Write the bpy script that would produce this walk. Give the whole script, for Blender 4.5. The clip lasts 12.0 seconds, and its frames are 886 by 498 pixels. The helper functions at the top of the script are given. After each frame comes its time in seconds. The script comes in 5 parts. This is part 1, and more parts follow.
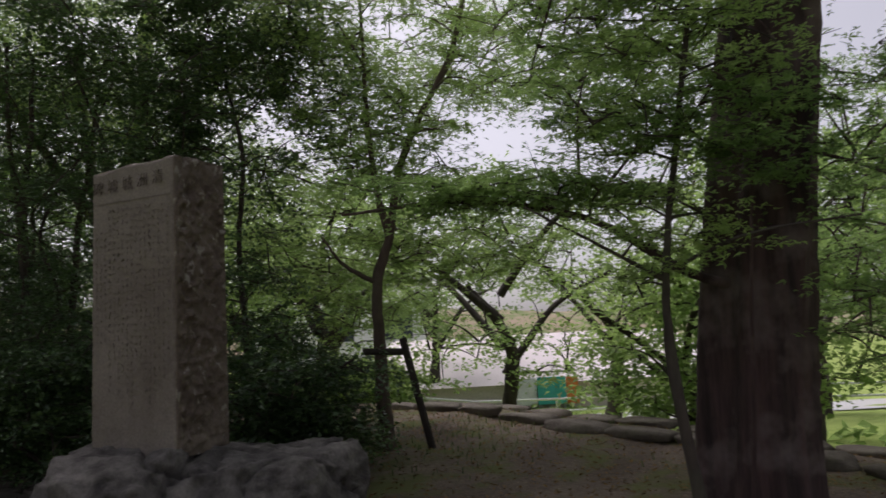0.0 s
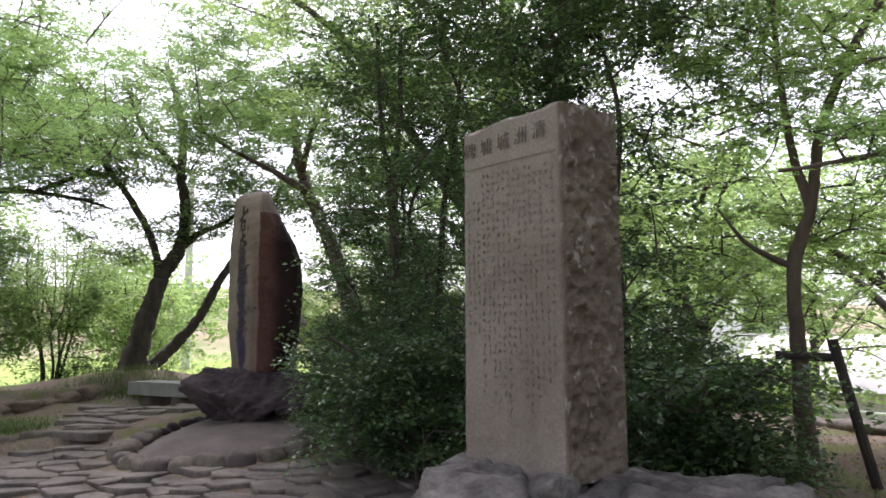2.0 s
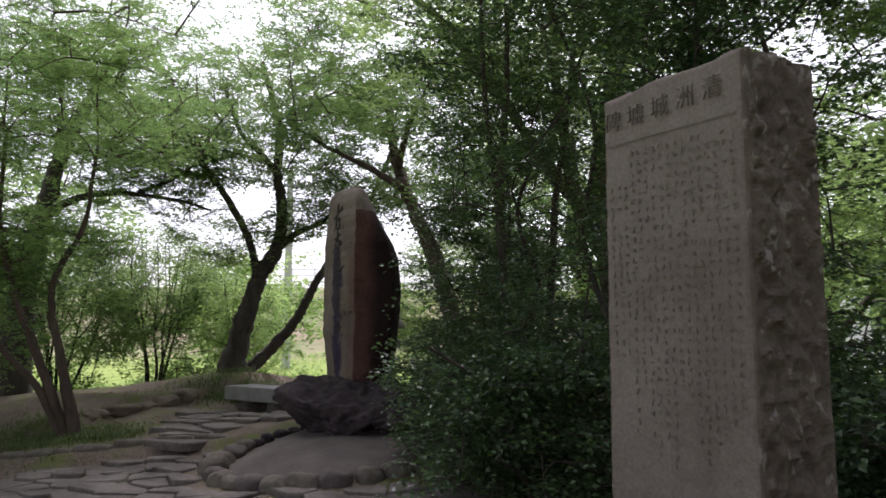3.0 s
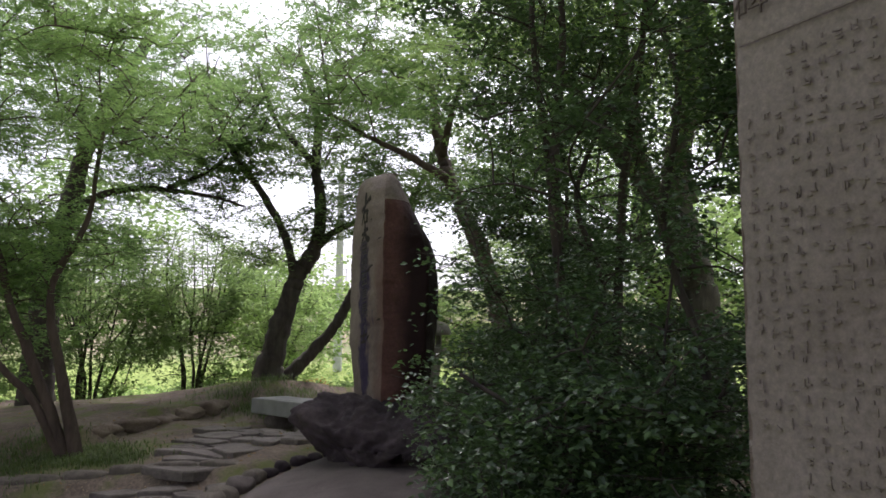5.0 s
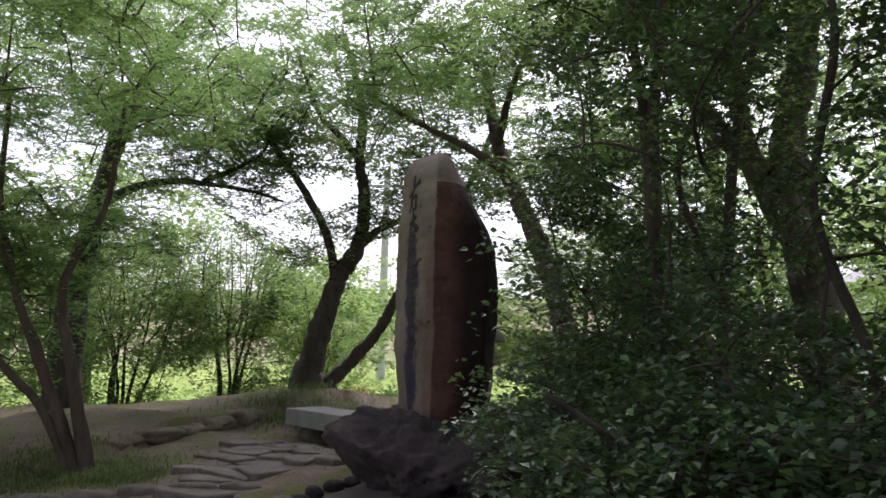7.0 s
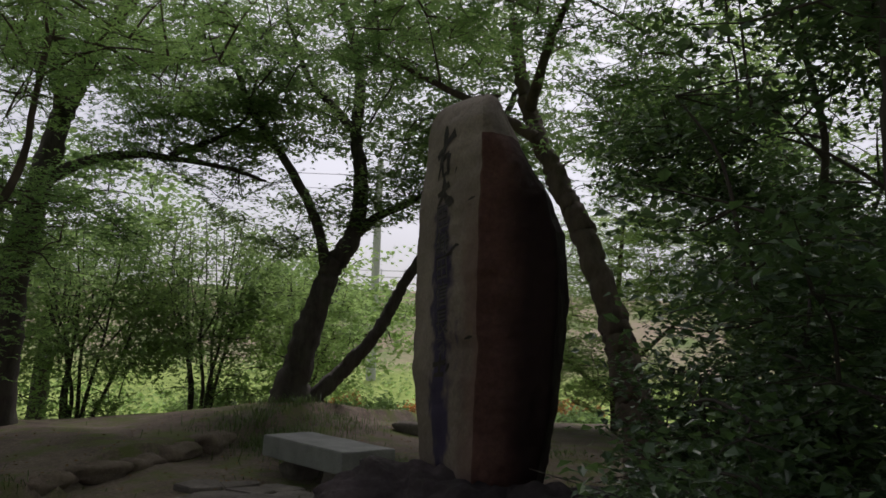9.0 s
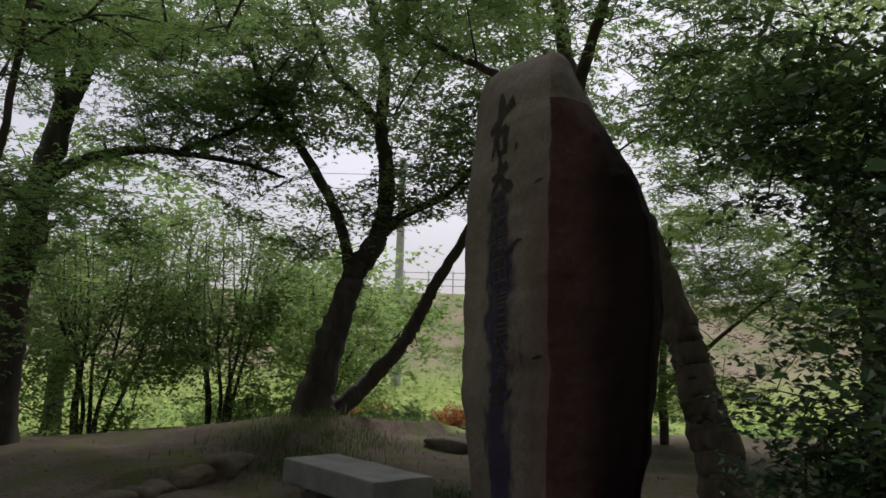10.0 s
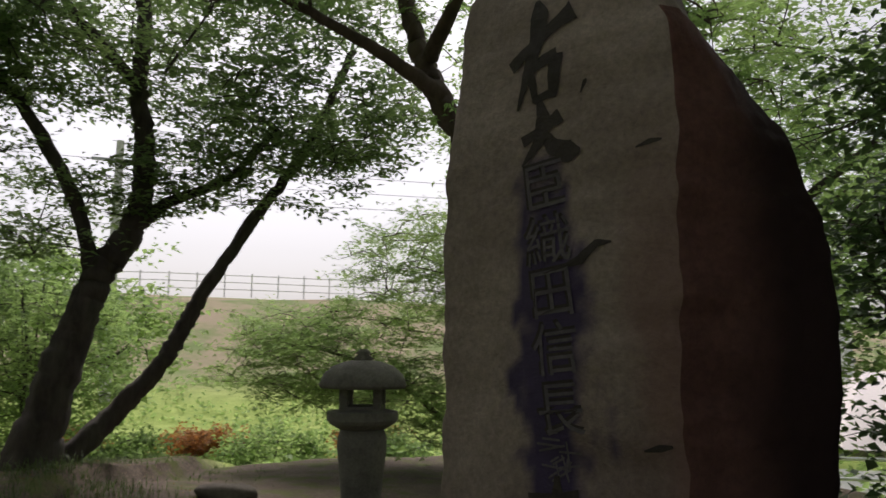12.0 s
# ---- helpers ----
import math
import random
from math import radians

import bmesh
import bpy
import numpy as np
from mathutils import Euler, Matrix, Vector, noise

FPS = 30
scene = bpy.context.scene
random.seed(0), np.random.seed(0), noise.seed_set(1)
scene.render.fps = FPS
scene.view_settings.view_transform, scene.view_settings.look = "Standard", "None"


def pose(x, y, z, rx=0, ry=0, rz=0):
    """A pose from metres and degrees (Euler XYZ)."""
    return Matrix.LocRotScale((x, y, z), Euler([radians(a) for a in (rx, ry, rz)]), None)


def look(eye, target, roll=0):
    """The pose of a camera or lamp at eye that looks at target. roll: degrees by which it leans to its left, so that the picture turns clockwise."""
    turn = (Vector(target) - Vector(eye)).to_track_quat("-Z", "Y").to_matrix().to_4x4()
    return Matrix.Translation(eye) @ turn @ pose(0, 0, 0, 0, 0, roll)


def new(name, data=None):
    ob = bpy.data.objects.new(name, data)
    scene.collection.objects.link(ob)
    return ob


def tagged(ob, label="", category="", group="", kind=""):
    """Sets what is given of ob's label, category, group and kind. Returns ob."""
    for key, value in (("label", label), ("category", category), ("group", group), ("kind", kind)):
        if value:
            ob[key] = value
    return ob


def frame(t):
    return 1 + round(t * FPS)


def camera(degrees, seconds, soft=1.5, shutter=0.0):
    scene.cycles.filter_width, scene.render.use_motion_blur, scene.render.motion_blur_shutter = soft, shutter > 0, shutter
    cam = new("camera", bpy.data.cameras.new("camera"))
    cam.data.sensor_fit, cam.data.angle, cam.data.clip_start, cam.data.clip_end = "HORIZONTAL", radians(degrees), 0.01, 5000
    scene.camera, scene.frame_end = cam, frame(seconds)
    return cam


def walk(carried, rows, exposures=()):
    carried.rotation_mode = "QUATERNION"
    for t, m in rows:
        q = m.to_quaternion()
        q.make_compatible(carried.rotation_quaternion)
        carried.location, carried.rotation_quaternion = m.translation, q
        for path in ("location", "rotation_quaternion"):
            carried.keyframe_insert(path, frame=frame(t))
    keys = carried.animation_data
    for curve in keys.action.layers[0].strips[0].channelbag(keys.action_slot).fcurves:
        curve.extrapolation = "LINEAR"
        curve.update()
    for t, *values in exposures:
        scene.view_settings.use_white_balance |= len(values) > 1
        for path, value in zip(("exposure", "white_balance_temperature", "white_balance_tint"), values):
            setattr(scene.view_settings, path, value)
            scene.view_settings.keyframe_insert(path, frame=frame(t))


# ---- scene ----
cam = camera(59.7, 12.0, 1.6, 0.12)
PATH = [
    (0, look((0.218, 0.192, 0.768), (0.136, 2.174, 1.021), -3.20)),
    (0.5, look((0.110, 0.429, 0.815), (-0.382, 2.351, 1.069), -1.70)),
    (1, look((0.042, 0.653, 0.830), (-0.716, 2.487, 1.081), -0.90)),
    (1.5, look((-0.132, 0.894, 0.860), (-0.978, 2.688, 1.113), -0.40)),
    (2, look((-0.342, 1.154, 0.850), (-1.263, 2.912, 1.096), -0.30)),
    (2.5, look((-0.586, 1.463, 0.870), (-1.611, 3.163, 1.115), -0.10)),
    (3, look((-0.828, 1.742, 0.941), (-1.958, 3.373, 1.185), 0.10)),
    (3.5, look((-1.030, 2.081, 0.974), (-2.246, 3.651, 1.218), 0.40)),
    (5.5, look((-1.642, 3.082, 1.071), (-2.894, 4.623, 1.315), 0.40)),
    (6, look((-1.872, 3.284, 1.063), (-3.091, 4.849, 1.317), 0.50)),
    (6.5, look((-2.048, 3.450, 1.061), (-3.331, 4.961, 1.321), 1.20)),
    (7, look((-2.226, 3.611, 1.058), (-3.563, 5.075, 1.320), 1.40)),
    (9, look((-3.758, 4.819, 1.219), (-5.072, 6.305, 1.473), 2.00)),
    (9.5, look((-4.093, 5.066, 1.263), (-5.364, 6.588, 1.520), 1.60)),
    (10, look((-4.451, 5.355, 1.305), (-5.805, 6.804, 1.560), 1.60)),
    (10.5, look((-4.846, 5.594, 1.363), (-6.130, 7.105, 1.623), 1.70)),
    (11, look((-5.325, 5.827, 1.377), (-6.462, 7.454, 1.636), 1.00)),
    (11.5, look((-5.737, 5.971, 1.470), (-6.789, 7.652, 1.726), 0.70)),
    (12, look((-6.149, 6.055, 1.498), (-6.880, 7.896, 1.768), 0.40)),
]
walk(cam, PATH, [(0, -0.72, 6350, 22), (0.4, 0.1, 6100, 24), (0.8, 0.82, 6100, 24), (1.5, 0.88, 6100, 24), (2.5, 0.6, 6100, 24), (3.5, -0.15, 6100, 24), (5.5, 0.32, 6100, 24), (7, 0.25, 6100, 24),
                 (9, -0.85, 6300, 19), (10.5, -0.82, 6300, 19), (11.5, -0.48, 6500, 17), (12, -0.58, 6550, 17)])

# ---- light ----
world = bpy.data.worlds.new("overcast_sky")
scene.world = world
world.use_nodes = True
wn, wl = world.node_tree.nodes, world.node_tree.links
wn.clear()
sky = wn.new("ShaderNodeTexSky")
sky.sky_type = "NISHITA"
sky.sun_disc = False
sky.sun_elevation, sky.sun_rotation = radians(58), radians(-35)
sky.dust_density, sky.air_density = 4.0, 1.0
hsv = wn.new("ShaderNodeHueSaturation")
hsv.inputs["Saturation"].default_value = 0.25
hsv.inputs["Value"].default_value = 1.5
bg = wn.new("ShaderNodeBackground")
bg.inputs["Strength"].default_value = 0.15
wo = wn.new("ShaderNodeOutputWorld")
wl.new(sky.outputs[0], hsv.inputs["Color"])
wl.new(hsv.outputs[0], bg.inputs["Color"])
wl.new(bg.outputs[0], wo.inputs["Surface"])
sun = new("sun", bpy.data.lights.new("sun", "SUN"))
sun.data.energy, sun.data.angle, sun.data.color = 2.1, radians(25), (1.0, 0.96, 0.9)
sun.matrix_basis = look((-10, 14, 28), (0, 0, 0))


# ---- materials ----
def mat(name):
    m = bpy.data.materials.new(name)
    m.use_nodes = True
    return m, m.node_tree.nodes, m.node_tree.links, m.node_tree.nodes["Principled BSDF"]


def ramp(nodes, stops):
    r = nodes.new("ShaderNodeValToRGB")
    while len(r.color_ramp.elements) < len(stops):
        r.color_ramp.elements.new(0.5)
    for el, (p, c) in zip(r.color_ramp.elements, stops):
        el.position, el.color = p, (*c, 1)
    return r


def tex(nodes, links, kind, scale, detail=6, coord="Object", stretch=None, rough=0.6):
    tc = nodes.new("ShaderNodeTexCoord")
    out = tc.outputs[coord]
    if stretch:
        mp = nodes.new("ShaderNodeMapping")
        mp.inputs["Scale"].default_value = stretch
        links.new(out, mp.inputs[0])
        out = mp.outputs[0]
    if kind == "noise":
        n = nodes.new("ShaderNodeTexNoise")
        n.inputs["Detail"].default_value = detail
        n.inputs["Roughness"].default_value = rough
    else:
        n = nodes.new("ShaderNodeTexVoronoi")
    n.inputs["Scale"].default_value = scale
    links.new(out, n.inputs["Vector"])
    return n


def mixc(nodes, links, fac, a, b, mode="MIX"):
    m = nodes.new("ShaderNodeMix")
    m.data_type, m.blend_type = "RGBA", mode
    for sock, v in ((m.inputs[0], fac), (m.inputs[6], a), (m.inputs[7], b)):
        if isinstance(v, (float, int)):
            sock.default_value = v
        elif isinstance(v, tuple):
            sock.default_value = (*v, 1)
        else:
            links.new(v, sock)
    return m.outputs[2]


def stone_mat(name, dark, light, fine=45, coarse=3, bump=0.5, rough=0.85, stain=(0.03, 0.03, 0.03), stain_amt=0.4, streak=None, stain_scale=None, stain_edge=(0.52, 0.75)):
    m, n, l, p = mat(name)
    a = tex(n, l, "noise", coarse, 5)
    b = tex(n, l, "noise", fine, 8, rough=0.75)
    r1 = ramp(n, [(0.3, dark), (0.7, light)])
    l.new(a.outputs[0], r1.inputs[0])
    r2 = ramp(n, [(0.25, (0.55, 0.55, 0.55)), (0.75, (1.25, 1.22, 1.2))])
    l.new(b.outputs[0], r2.inputs[0])
    c = mixc(n, l, 1.0, r1.outputs[0], r2.outputs[0], "MULTIPLY")
    s = tex(n, l, "noise", stain_scale or coarse * 0.8, 7, stretch=streak or (1, 1, 0.35))
    r3 = ramp(n, [(stain_edge[0], (0, 0, 0)), (stain_edge[1], (stain_amt,) * 3)])
    l.new(s.outputs[0], r3.inputs[0])
    c = mixc(n, l, r3.outputs[0], c, stain)
    l.new(c, p.inputs["Base Color"])
    p.inputs["Roughness"].default_value = rough
    p.inputs["Specular IOR Level"].default_value = 0.3
    bp = n.new("ShaderNodeBump")
    bp.inputs["Strength"].default_value, bp.inputs["Distance"].default_value = bump, 0.02
    l.new(b.outputs[0], bp.inputs["Height"])
    l.new(bp.outputs[0], p.inputs["Normal"])
    return m


def leaf_mat(name, dark, light, trans, rough=0.5, gloss=0.3, through_light=0.45):
    m, n, l, p = mat(name)
    g = n.new("ShaderNodeNewGeometry")
    r = ramp(n, [(0.0, dark), (0.55, light), (1.0, tuple(0.5 * (a + b) for a, b in zip(light, trans)))])
    l.new(g.outputs["Random Per Island"], r.inputs[0])
    big = tex(n, l, "noise", 0.9, 3)
    r2 = ramp(n, [(0.3, (0.7, 0.75, 0.7)), (0.7, (1.2, 1.15, 1.0))])
    l.new(big.outputs[0], r2.inputs[0])
    c = mixc(n, l, 1.0, r.outputs[0], r2.outputs[0], "MULTIPLY")
    l.new(c, p.inputs["Base Color"])
    p.inputs["Roughness"].default_value = rough
    p.inputs["Specular IOR Level"].default_value = gloss
    t = n.new("ShaderNodeBsdfTranslucent")
    tc = mixc(n, l, 1.0, r2.outputs[0], trans, "MULTIPLY")
    l.new(tc, t.inputs["Color"])
    mx = n.new("ShaderNodeMixShader")
    mx.inputs[0].default_value = through_light
    l.new(p.outputs[0], mx.inputs[1])
    l.new(t.outputs[0], mx.inputs[2])
    l.new(mx.outputs[0], n["Material Output"].inputs["Surface"])
    return m


def bark_mat(name, dark, light, moss=0.15, stretch=0.3, patch=(0.16, 0.19, 0.12)):
    m, n, l, p = mat(name)
    a = tex(n, l, "noise", 9, 8, stretch=(1, 1, stretch), rough=0.7)
    r = ramp(n, [(0.3, dark), (0.7, light)])
    l.new(a.outputs[0], r.inputs[0])
    b = tex(n, l, "noise", 2.2, 4)
    r2 = ramp(n, [(0.5, (0, 0, 0)), (0.7, (moss,) * 3)])
    l.new(b.outputs[0], r2.inputs[0])
    c = mixc(n, l, r2.outputs[0], r.outputs[0], patch)
    l.new(c, p.inputs["Base Color"])
    p.inputs["Roughness"].default_value = 0.9
    bp = n.new("ShaderNodeBump")
    bp.inputs["Strength"].default_value, bp.inputs["Distance"].default_value = 0.8, 0.03
    l.new(a.outputs[0], bp.inputs["Height"])
    l.new(bp.outputs[0], p.inputs["Normal"])
    return m


def plain(name, c, rough=0.7, metal=0.0, var=0.15):
    m, n, l, p = mat(name)
    a = tex(n, l, "noise", 14, 6)
    r = ramp(n, [(0.3, tuple(v * (1 - var) for v in c)), (0.7, tuple(min(1, v * (1 + var)) for v in c))])
    l.new(a.outputs[0], r.inputs[0])
    l.new(r.outputs[0], p.inputs["Base Color"])
    p.inputs["Roughness"].default_value, p.inputs["Metallic"].default_value = rough, metal
    return m


M_SLAB = stone_mat("dressed_sandstone", (0.185, 0.156, 0.136), (0.28, 0.247, 0.222), 70, 1.6, 0.25, 0.8, (0.07, 0.05, 0.04), 0.45, (1.6, 1.6, 0.3))
M_ROUGH = stone_mat("rough_split_sandstone", (0.13, 0.1, 0.085), (0.225, 0.185, 0.155), 55, 5, 0.8, 0.9, (0.42, 0.39, 0.36), 0.6, (1, 1, 0.8), 17, (0.585, 0.64))
M_STELE = stone_mat("brown_natural_stone", (0.15, 0.115, 0.1), (0.285, 0.232, 0.203), 50, 1.8, 0.4, 0.75, (0.05, 0.03, 0.03), 0.5, (2, 2, 0.3))
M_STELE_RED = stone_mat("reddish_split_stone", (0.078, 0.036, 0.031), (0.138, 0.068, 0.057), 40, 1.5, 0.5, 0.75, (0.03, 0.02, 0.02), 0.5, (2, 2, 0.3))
_n, _l = M_STELE.node_tree.nodes, M_STELE.node_tree.links
_b = _n["Principled BSDF"].inputs["Base Color"]
_at = _n.new("ShaderNodeAttribute")
_at.attribute_name = "lichen"
_at2 = _n.new("ShaderNodeAttribute")
_at2.attribute_name = "rust"
_c = mixc(_n, _l, _at2.outputs["Fac"], _b.links[0].from_socket, (0.125, 0.06, 0.048))
_l.new(mixc(_n, _l, _at.outputs["Fac"], _c, (0.028, 0.018, 0.058)), _b)
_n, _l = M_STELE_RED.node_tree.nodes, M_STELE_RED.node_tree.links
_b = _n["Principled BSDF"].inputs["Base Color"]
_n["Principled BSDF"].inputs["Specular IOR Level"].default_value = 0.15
# this mask mixes the side face's shade into the red stone's colour
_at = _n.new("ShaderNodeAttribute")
_at.attribute_name = "face_shade"
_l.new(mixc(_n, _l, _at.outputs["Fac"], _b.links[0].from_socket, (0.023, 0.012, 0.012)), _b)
# text strokes toned darker than the slab in place of groove shade
M_SOFT = stone_mat("weathered_groove_shade", (0.168, 0.141, 0.122), (0.25, 0.218, 0.194), 60, 5, 0.3, 0.85)
# pale colour painting the highlight on carved edges
M_EDGE_LIT = stone_mat("carved_edge_highlight", (0.06, 0.052, 0.062), (0.12, 0.106, 0.115), 60, 5, 0.3, 0.8)
# same painted groove shade, deeper for the heading
M_HEAD = stone_mat("heading_groove_shade", (0.11, 0.089, 0.077), (0.16, 0.133, 0.115), 60, 5, 0.3, 0.85)
# near-black colour standing in for the shade inside grooves and cracks
M_CARVE = stone_mat("painted_groove_shade", (0.022, 0.018, 0.016), (0.05, 0.04, 0.035), 60, 5, 0.4, 0.8)
M_ROCK = stone_mat("purple_grey_boulder", (0.026, 0.019, 0.024), (0.088, 0.066, 0.073), 22, 2.5, 1.0, 0.85)
M_BASE = stone_mat("pale_base_boulder", (0.04, 0.035, 0.036), (0.28, 0.263, 0.25), 60, 6, 1.0, 0.85)
M_MORTAR = stone_mat("smooth_mortar", (0.08, 0.065, 0.062), (0.155, 0.13, 0.122), 60, 2.0, 0.35, 0.85, (0.05, 0.04, 0.038), 0.5, (1, 1, 1))
M_LEDGE = stone_mat("earthy_ledge_stone", (0.12, 0.09, 0.07), (0.27, 0.215, 0.17), 26, 2.2, 0.9, 0.9, (0.06, 0.05, 0.035), 0.5, (1, 1, 1))
M_BENCH = stone_mat("grey_granite", (0.2, 0.2, 0.2), (0.33, 0.33, 0.32), 90, 3, 0.25, 0.7, (0.1, 0.1, 0.1), 0.25)
M_LANTERN = stone_mat("weathered_lantern_stone", (0.13, 0.12, 0.11), (0.26, 0.25, 0.22), 45, 4, 0.6, 0.85)
M_PAVE = stone_mat("paving_stone", (0.085, 0.072, 0.064), (0.25, 0.22, 0.2), 24, 2.4, 0.9, 0.85)
M_KERB = stone_mat("kerb_stone", (0.1, 0.085, 0.072), (0.24, 0.21, 0.18), 20, 1.8, 0.9, 0.9, (0.08, 0.11, 0.05), 0.4, (1, 1, 1))
M_MAPLE = leaf_mat("maple_leaf", (0.045, 0.085, 0.032), (0.09, 0.155, 0.052), (0.35, 0.54, 0.19), through_light=0.48)
M_MAPLE2 = leaf_mat("light_maple_leaf", (0.065, 0.115, 0.038), (0.13, 0.205, 0.062), (0.47, 0.66, 0.24), through_light=0.5)
M_CHERRY = leaf_mat("cherry_leaf", (0.045, 0.08, 0.036), (0.09, 0.145, 0.058), (0.35, 0.5, 0.2), through_light=0.48)
M_EVER = leaf_mat("evergreen_leaf", (0.023, 0.046, 0.027), (0.06, 0.103, 0.056), (0.18, 0.31, 0.1), 0.3, 0.55, 0.24)
M_BUSH = leaf_mat("bush_leaf", (0.045, 0.08, 0.035), (0.095, 0.15, 0.058), (0.39, 0.56, 0.21), through_light=0.48)
M_FAR = leaf_mat("far_leaf", (0.05, 0.1, 0.038), (0.1, 0.17, 0.058), (0.37, 0.54, 0.2), through_light=0.48)
M_RUST = leaf_mat("rusty_leaf", (0.2, 0.08, 0.03), (0.4, 0.17, 0.06), (0.5, 0.24, 0.08))
M_GRASS = leaf_mat("grass_blade", (0.035, 0.058, 0.02), (0.085, 0.115, 0.042), (0.16, 0.24, 0.07), through_light=0.3)
M_BARK = bark_mat("dark_cherry_bark", (0.025, 0.018, 0.016), (0.09, 0.07, 0.06))
M_BARK2 = bark_mat("brown_bark", (0.045, 0.03, 0.024), (0.14, 0.1, 0.08))
M_BARK3 = bark_mat("grey_bark", (0.06, 0.05, 0.042), (0.2, 0.17, 0.145), 0.3)
M_OLD = bark_mat("old_streaked_bark", (0.008, 0.005, 0.006), (0.105, 0.06, 0.06), 0.9, 0.08, (0.19, 0.15, 0.148))
for _q in M_OLD.node_tree.nodes:
    if _q.type == "MAPPING":
        _q.inputs["Scale"].default_value = (1.2, 1.2, 0.08)
M_POST = bark_mat("dark_timber", (0.02, 0.015, 0.014), (0.06, 0.048, 0.042), 0.05)
M_CONC = plain("pale_concrete", (0.5, 0.5, 0.48), 0.8)
M_WHITE = plain("white_painted_metal", (0.75, 0.76, 0.77), 0.5)
M_PINK = plain("pale_pink_render", (0.62, 0.55, 0.54), 0.8)
M_ROOF = plain("grey_roof", (0.3, 0.29, 0.3), 0.7)
M_TEAL = plain("teal_paint", (0.05, 0.42, 0.36), 0.5)
M_ORANGE = plain("orange_paint", (0.7, 0.2, 0.05), 0.5)
M_GREYMETAL = plain("galvanised_metal", (0.4, 0.41, 0.42), 0.5, 0.4)
M_GLASS = plain("dark_window_glass", (0.05, 0.06, 0.07), 0.15)


def ground_mat():
    m, n, l, p = mat("ground_earth")
    a = tex(n, l, "noise", 1.1, 8, rough=0.7)
    b = tex(n, l, "noise", 28, 8, rough=0.8)
    soil = ramp(n, [(0.3, (0.1, 0.077, 0.064)), (0.7, (0.235, 0.19, 0.16))])
    l.new(a.outputs[0], soil.inputs[0])
    fine = ramp(n, [(0.32, (0.5, 0.5, 0.5)), (0.68, (1.4, 1.37, 1.3))])
    l.new(b.outputs[0], fine.inputs[0])
    c = mixc(n, l, 1.0, soil.outputs[0], fine.outputs[0], "MULTIPLY")
    litter = tex(n, l, "voronoi", 30)
    lr = ramp(n, [(0.12, (1, 1, 1)), (0.18, (0, 0, 0))])
    l.new(litter.outputs["Distance"], lr.inputs[0])
    c = mixc(n, l, lr.outputs[0], c, (0.36, 0.28, 0.18))
    moss = tex(n, l, "noise", 2.3, 6)
    mr = ramp(n, [(0.48, (0, 0, 0)), (0.62, (0.85, 0.85, 0.85))])
    l.new(moss.outputs[0], mr.inputs[0])
    c = mixc(n, l, mr.outputs[0], c, (0.12, 0.14, 0.045))
    at = n.new("ShaderNodeAttribute")
    at.attribute_name = "lawn"
    gr = ramp(n, [(0.3, (0.22, 0.32, 0.07)), (0.7, (0.42, 0.52, 0.16))])
    l.new(a.outputs[0], gr.inputs[0])
    g2 = mixc(n, l, 1.0, gr.outputs[0], fine.outputs[0], "MULTIPLY")
    c = mixc(n, l, at.outputs["Fac"], c, g2)
    at2 = n.new("ShaderNodeAttribute")
    at2.attribute_name = "bank"
    w = tex(n, l, "noise", 0.35, 6, stretch=(1, 1, 3))
    br = ramp(n, [(0.38, (0.2, 0.26, 0.1)), (0.52, (0.36, 0.31, 0.2)), (0.68, (0.4, 0.31, 0.23))])
    l.new(w.outputs[0], br.inputs[0])
    c = mixc(n, l, at2.outputs["Fac"], c, br.outputs[0])
    l.new(c, p.inputs["Base Color"])
    p.inputs["Roughness"].default_value = 0.95
    p.inputs["Specular IOR Level"].default_value = 0.15
    bp = n.new("ShaderNodeBump")
    bp.inputs["Strength"].default_value, bp.inputs["Distance"].default_value = 0.6, 0.03
    l.new(b.outputs[0], bp.inputs["Height"])
    l.new(bp.outputs[0], p.inputs["Normal"])
    return m


M_GROUND = ground_mat()


# ---- building helpers ----
from mathutils.bvhtree import BVHTree


def rawmesh(name, verts, faces, material, smooth=True):
    """A mesh from numpy arrays: verts (n, 3) and faces (m, k)."""
    me = bpy.data.meshes.new(name)
    verts, faces = np.asarray(verts, float), np.asarray(faces, int)
    k = faces.shape[1]
    me.vertices.add(len(verts))
    me.vertices.foreach_set("co", verts.ravel())
    me.loops.add(faces.size)
    me.loops.foreach_set("vertex_index", faces.ravel())
    me.polygons.add(len(faces))
    me.polygons.foreach_set("loop_start", np.arange(len(faces)) * k)
    me.polygons.foreach_set("use_smooth", np.full(len(faces), smooth))
    me.materials.append(material)
    me.update(calc_edges=True)
    return me


def part(name, bm, material, parent, label="", smooth=False):
    me = bpy.data.meshes.new(name)
    if smooth is not None:
        for f in bm.faces:
            f.smooth = smooth
    bm.to_mesh(me)
    bm.free()
    me.materials.append(material)
    ob = new(name, me)
    ob.parent = parent
    return tagged(ob, label)


def thing(name, label, category, at=(0, 0, 0), group="", kind=""):
    ob = new(name)
    ob.location = at
    return tagged(ob, label, category, group, kind)


def child(name, me, parent, label=""):
    ob = new(name, me)
    ob.parent = parent
    return tagged(ob, label)


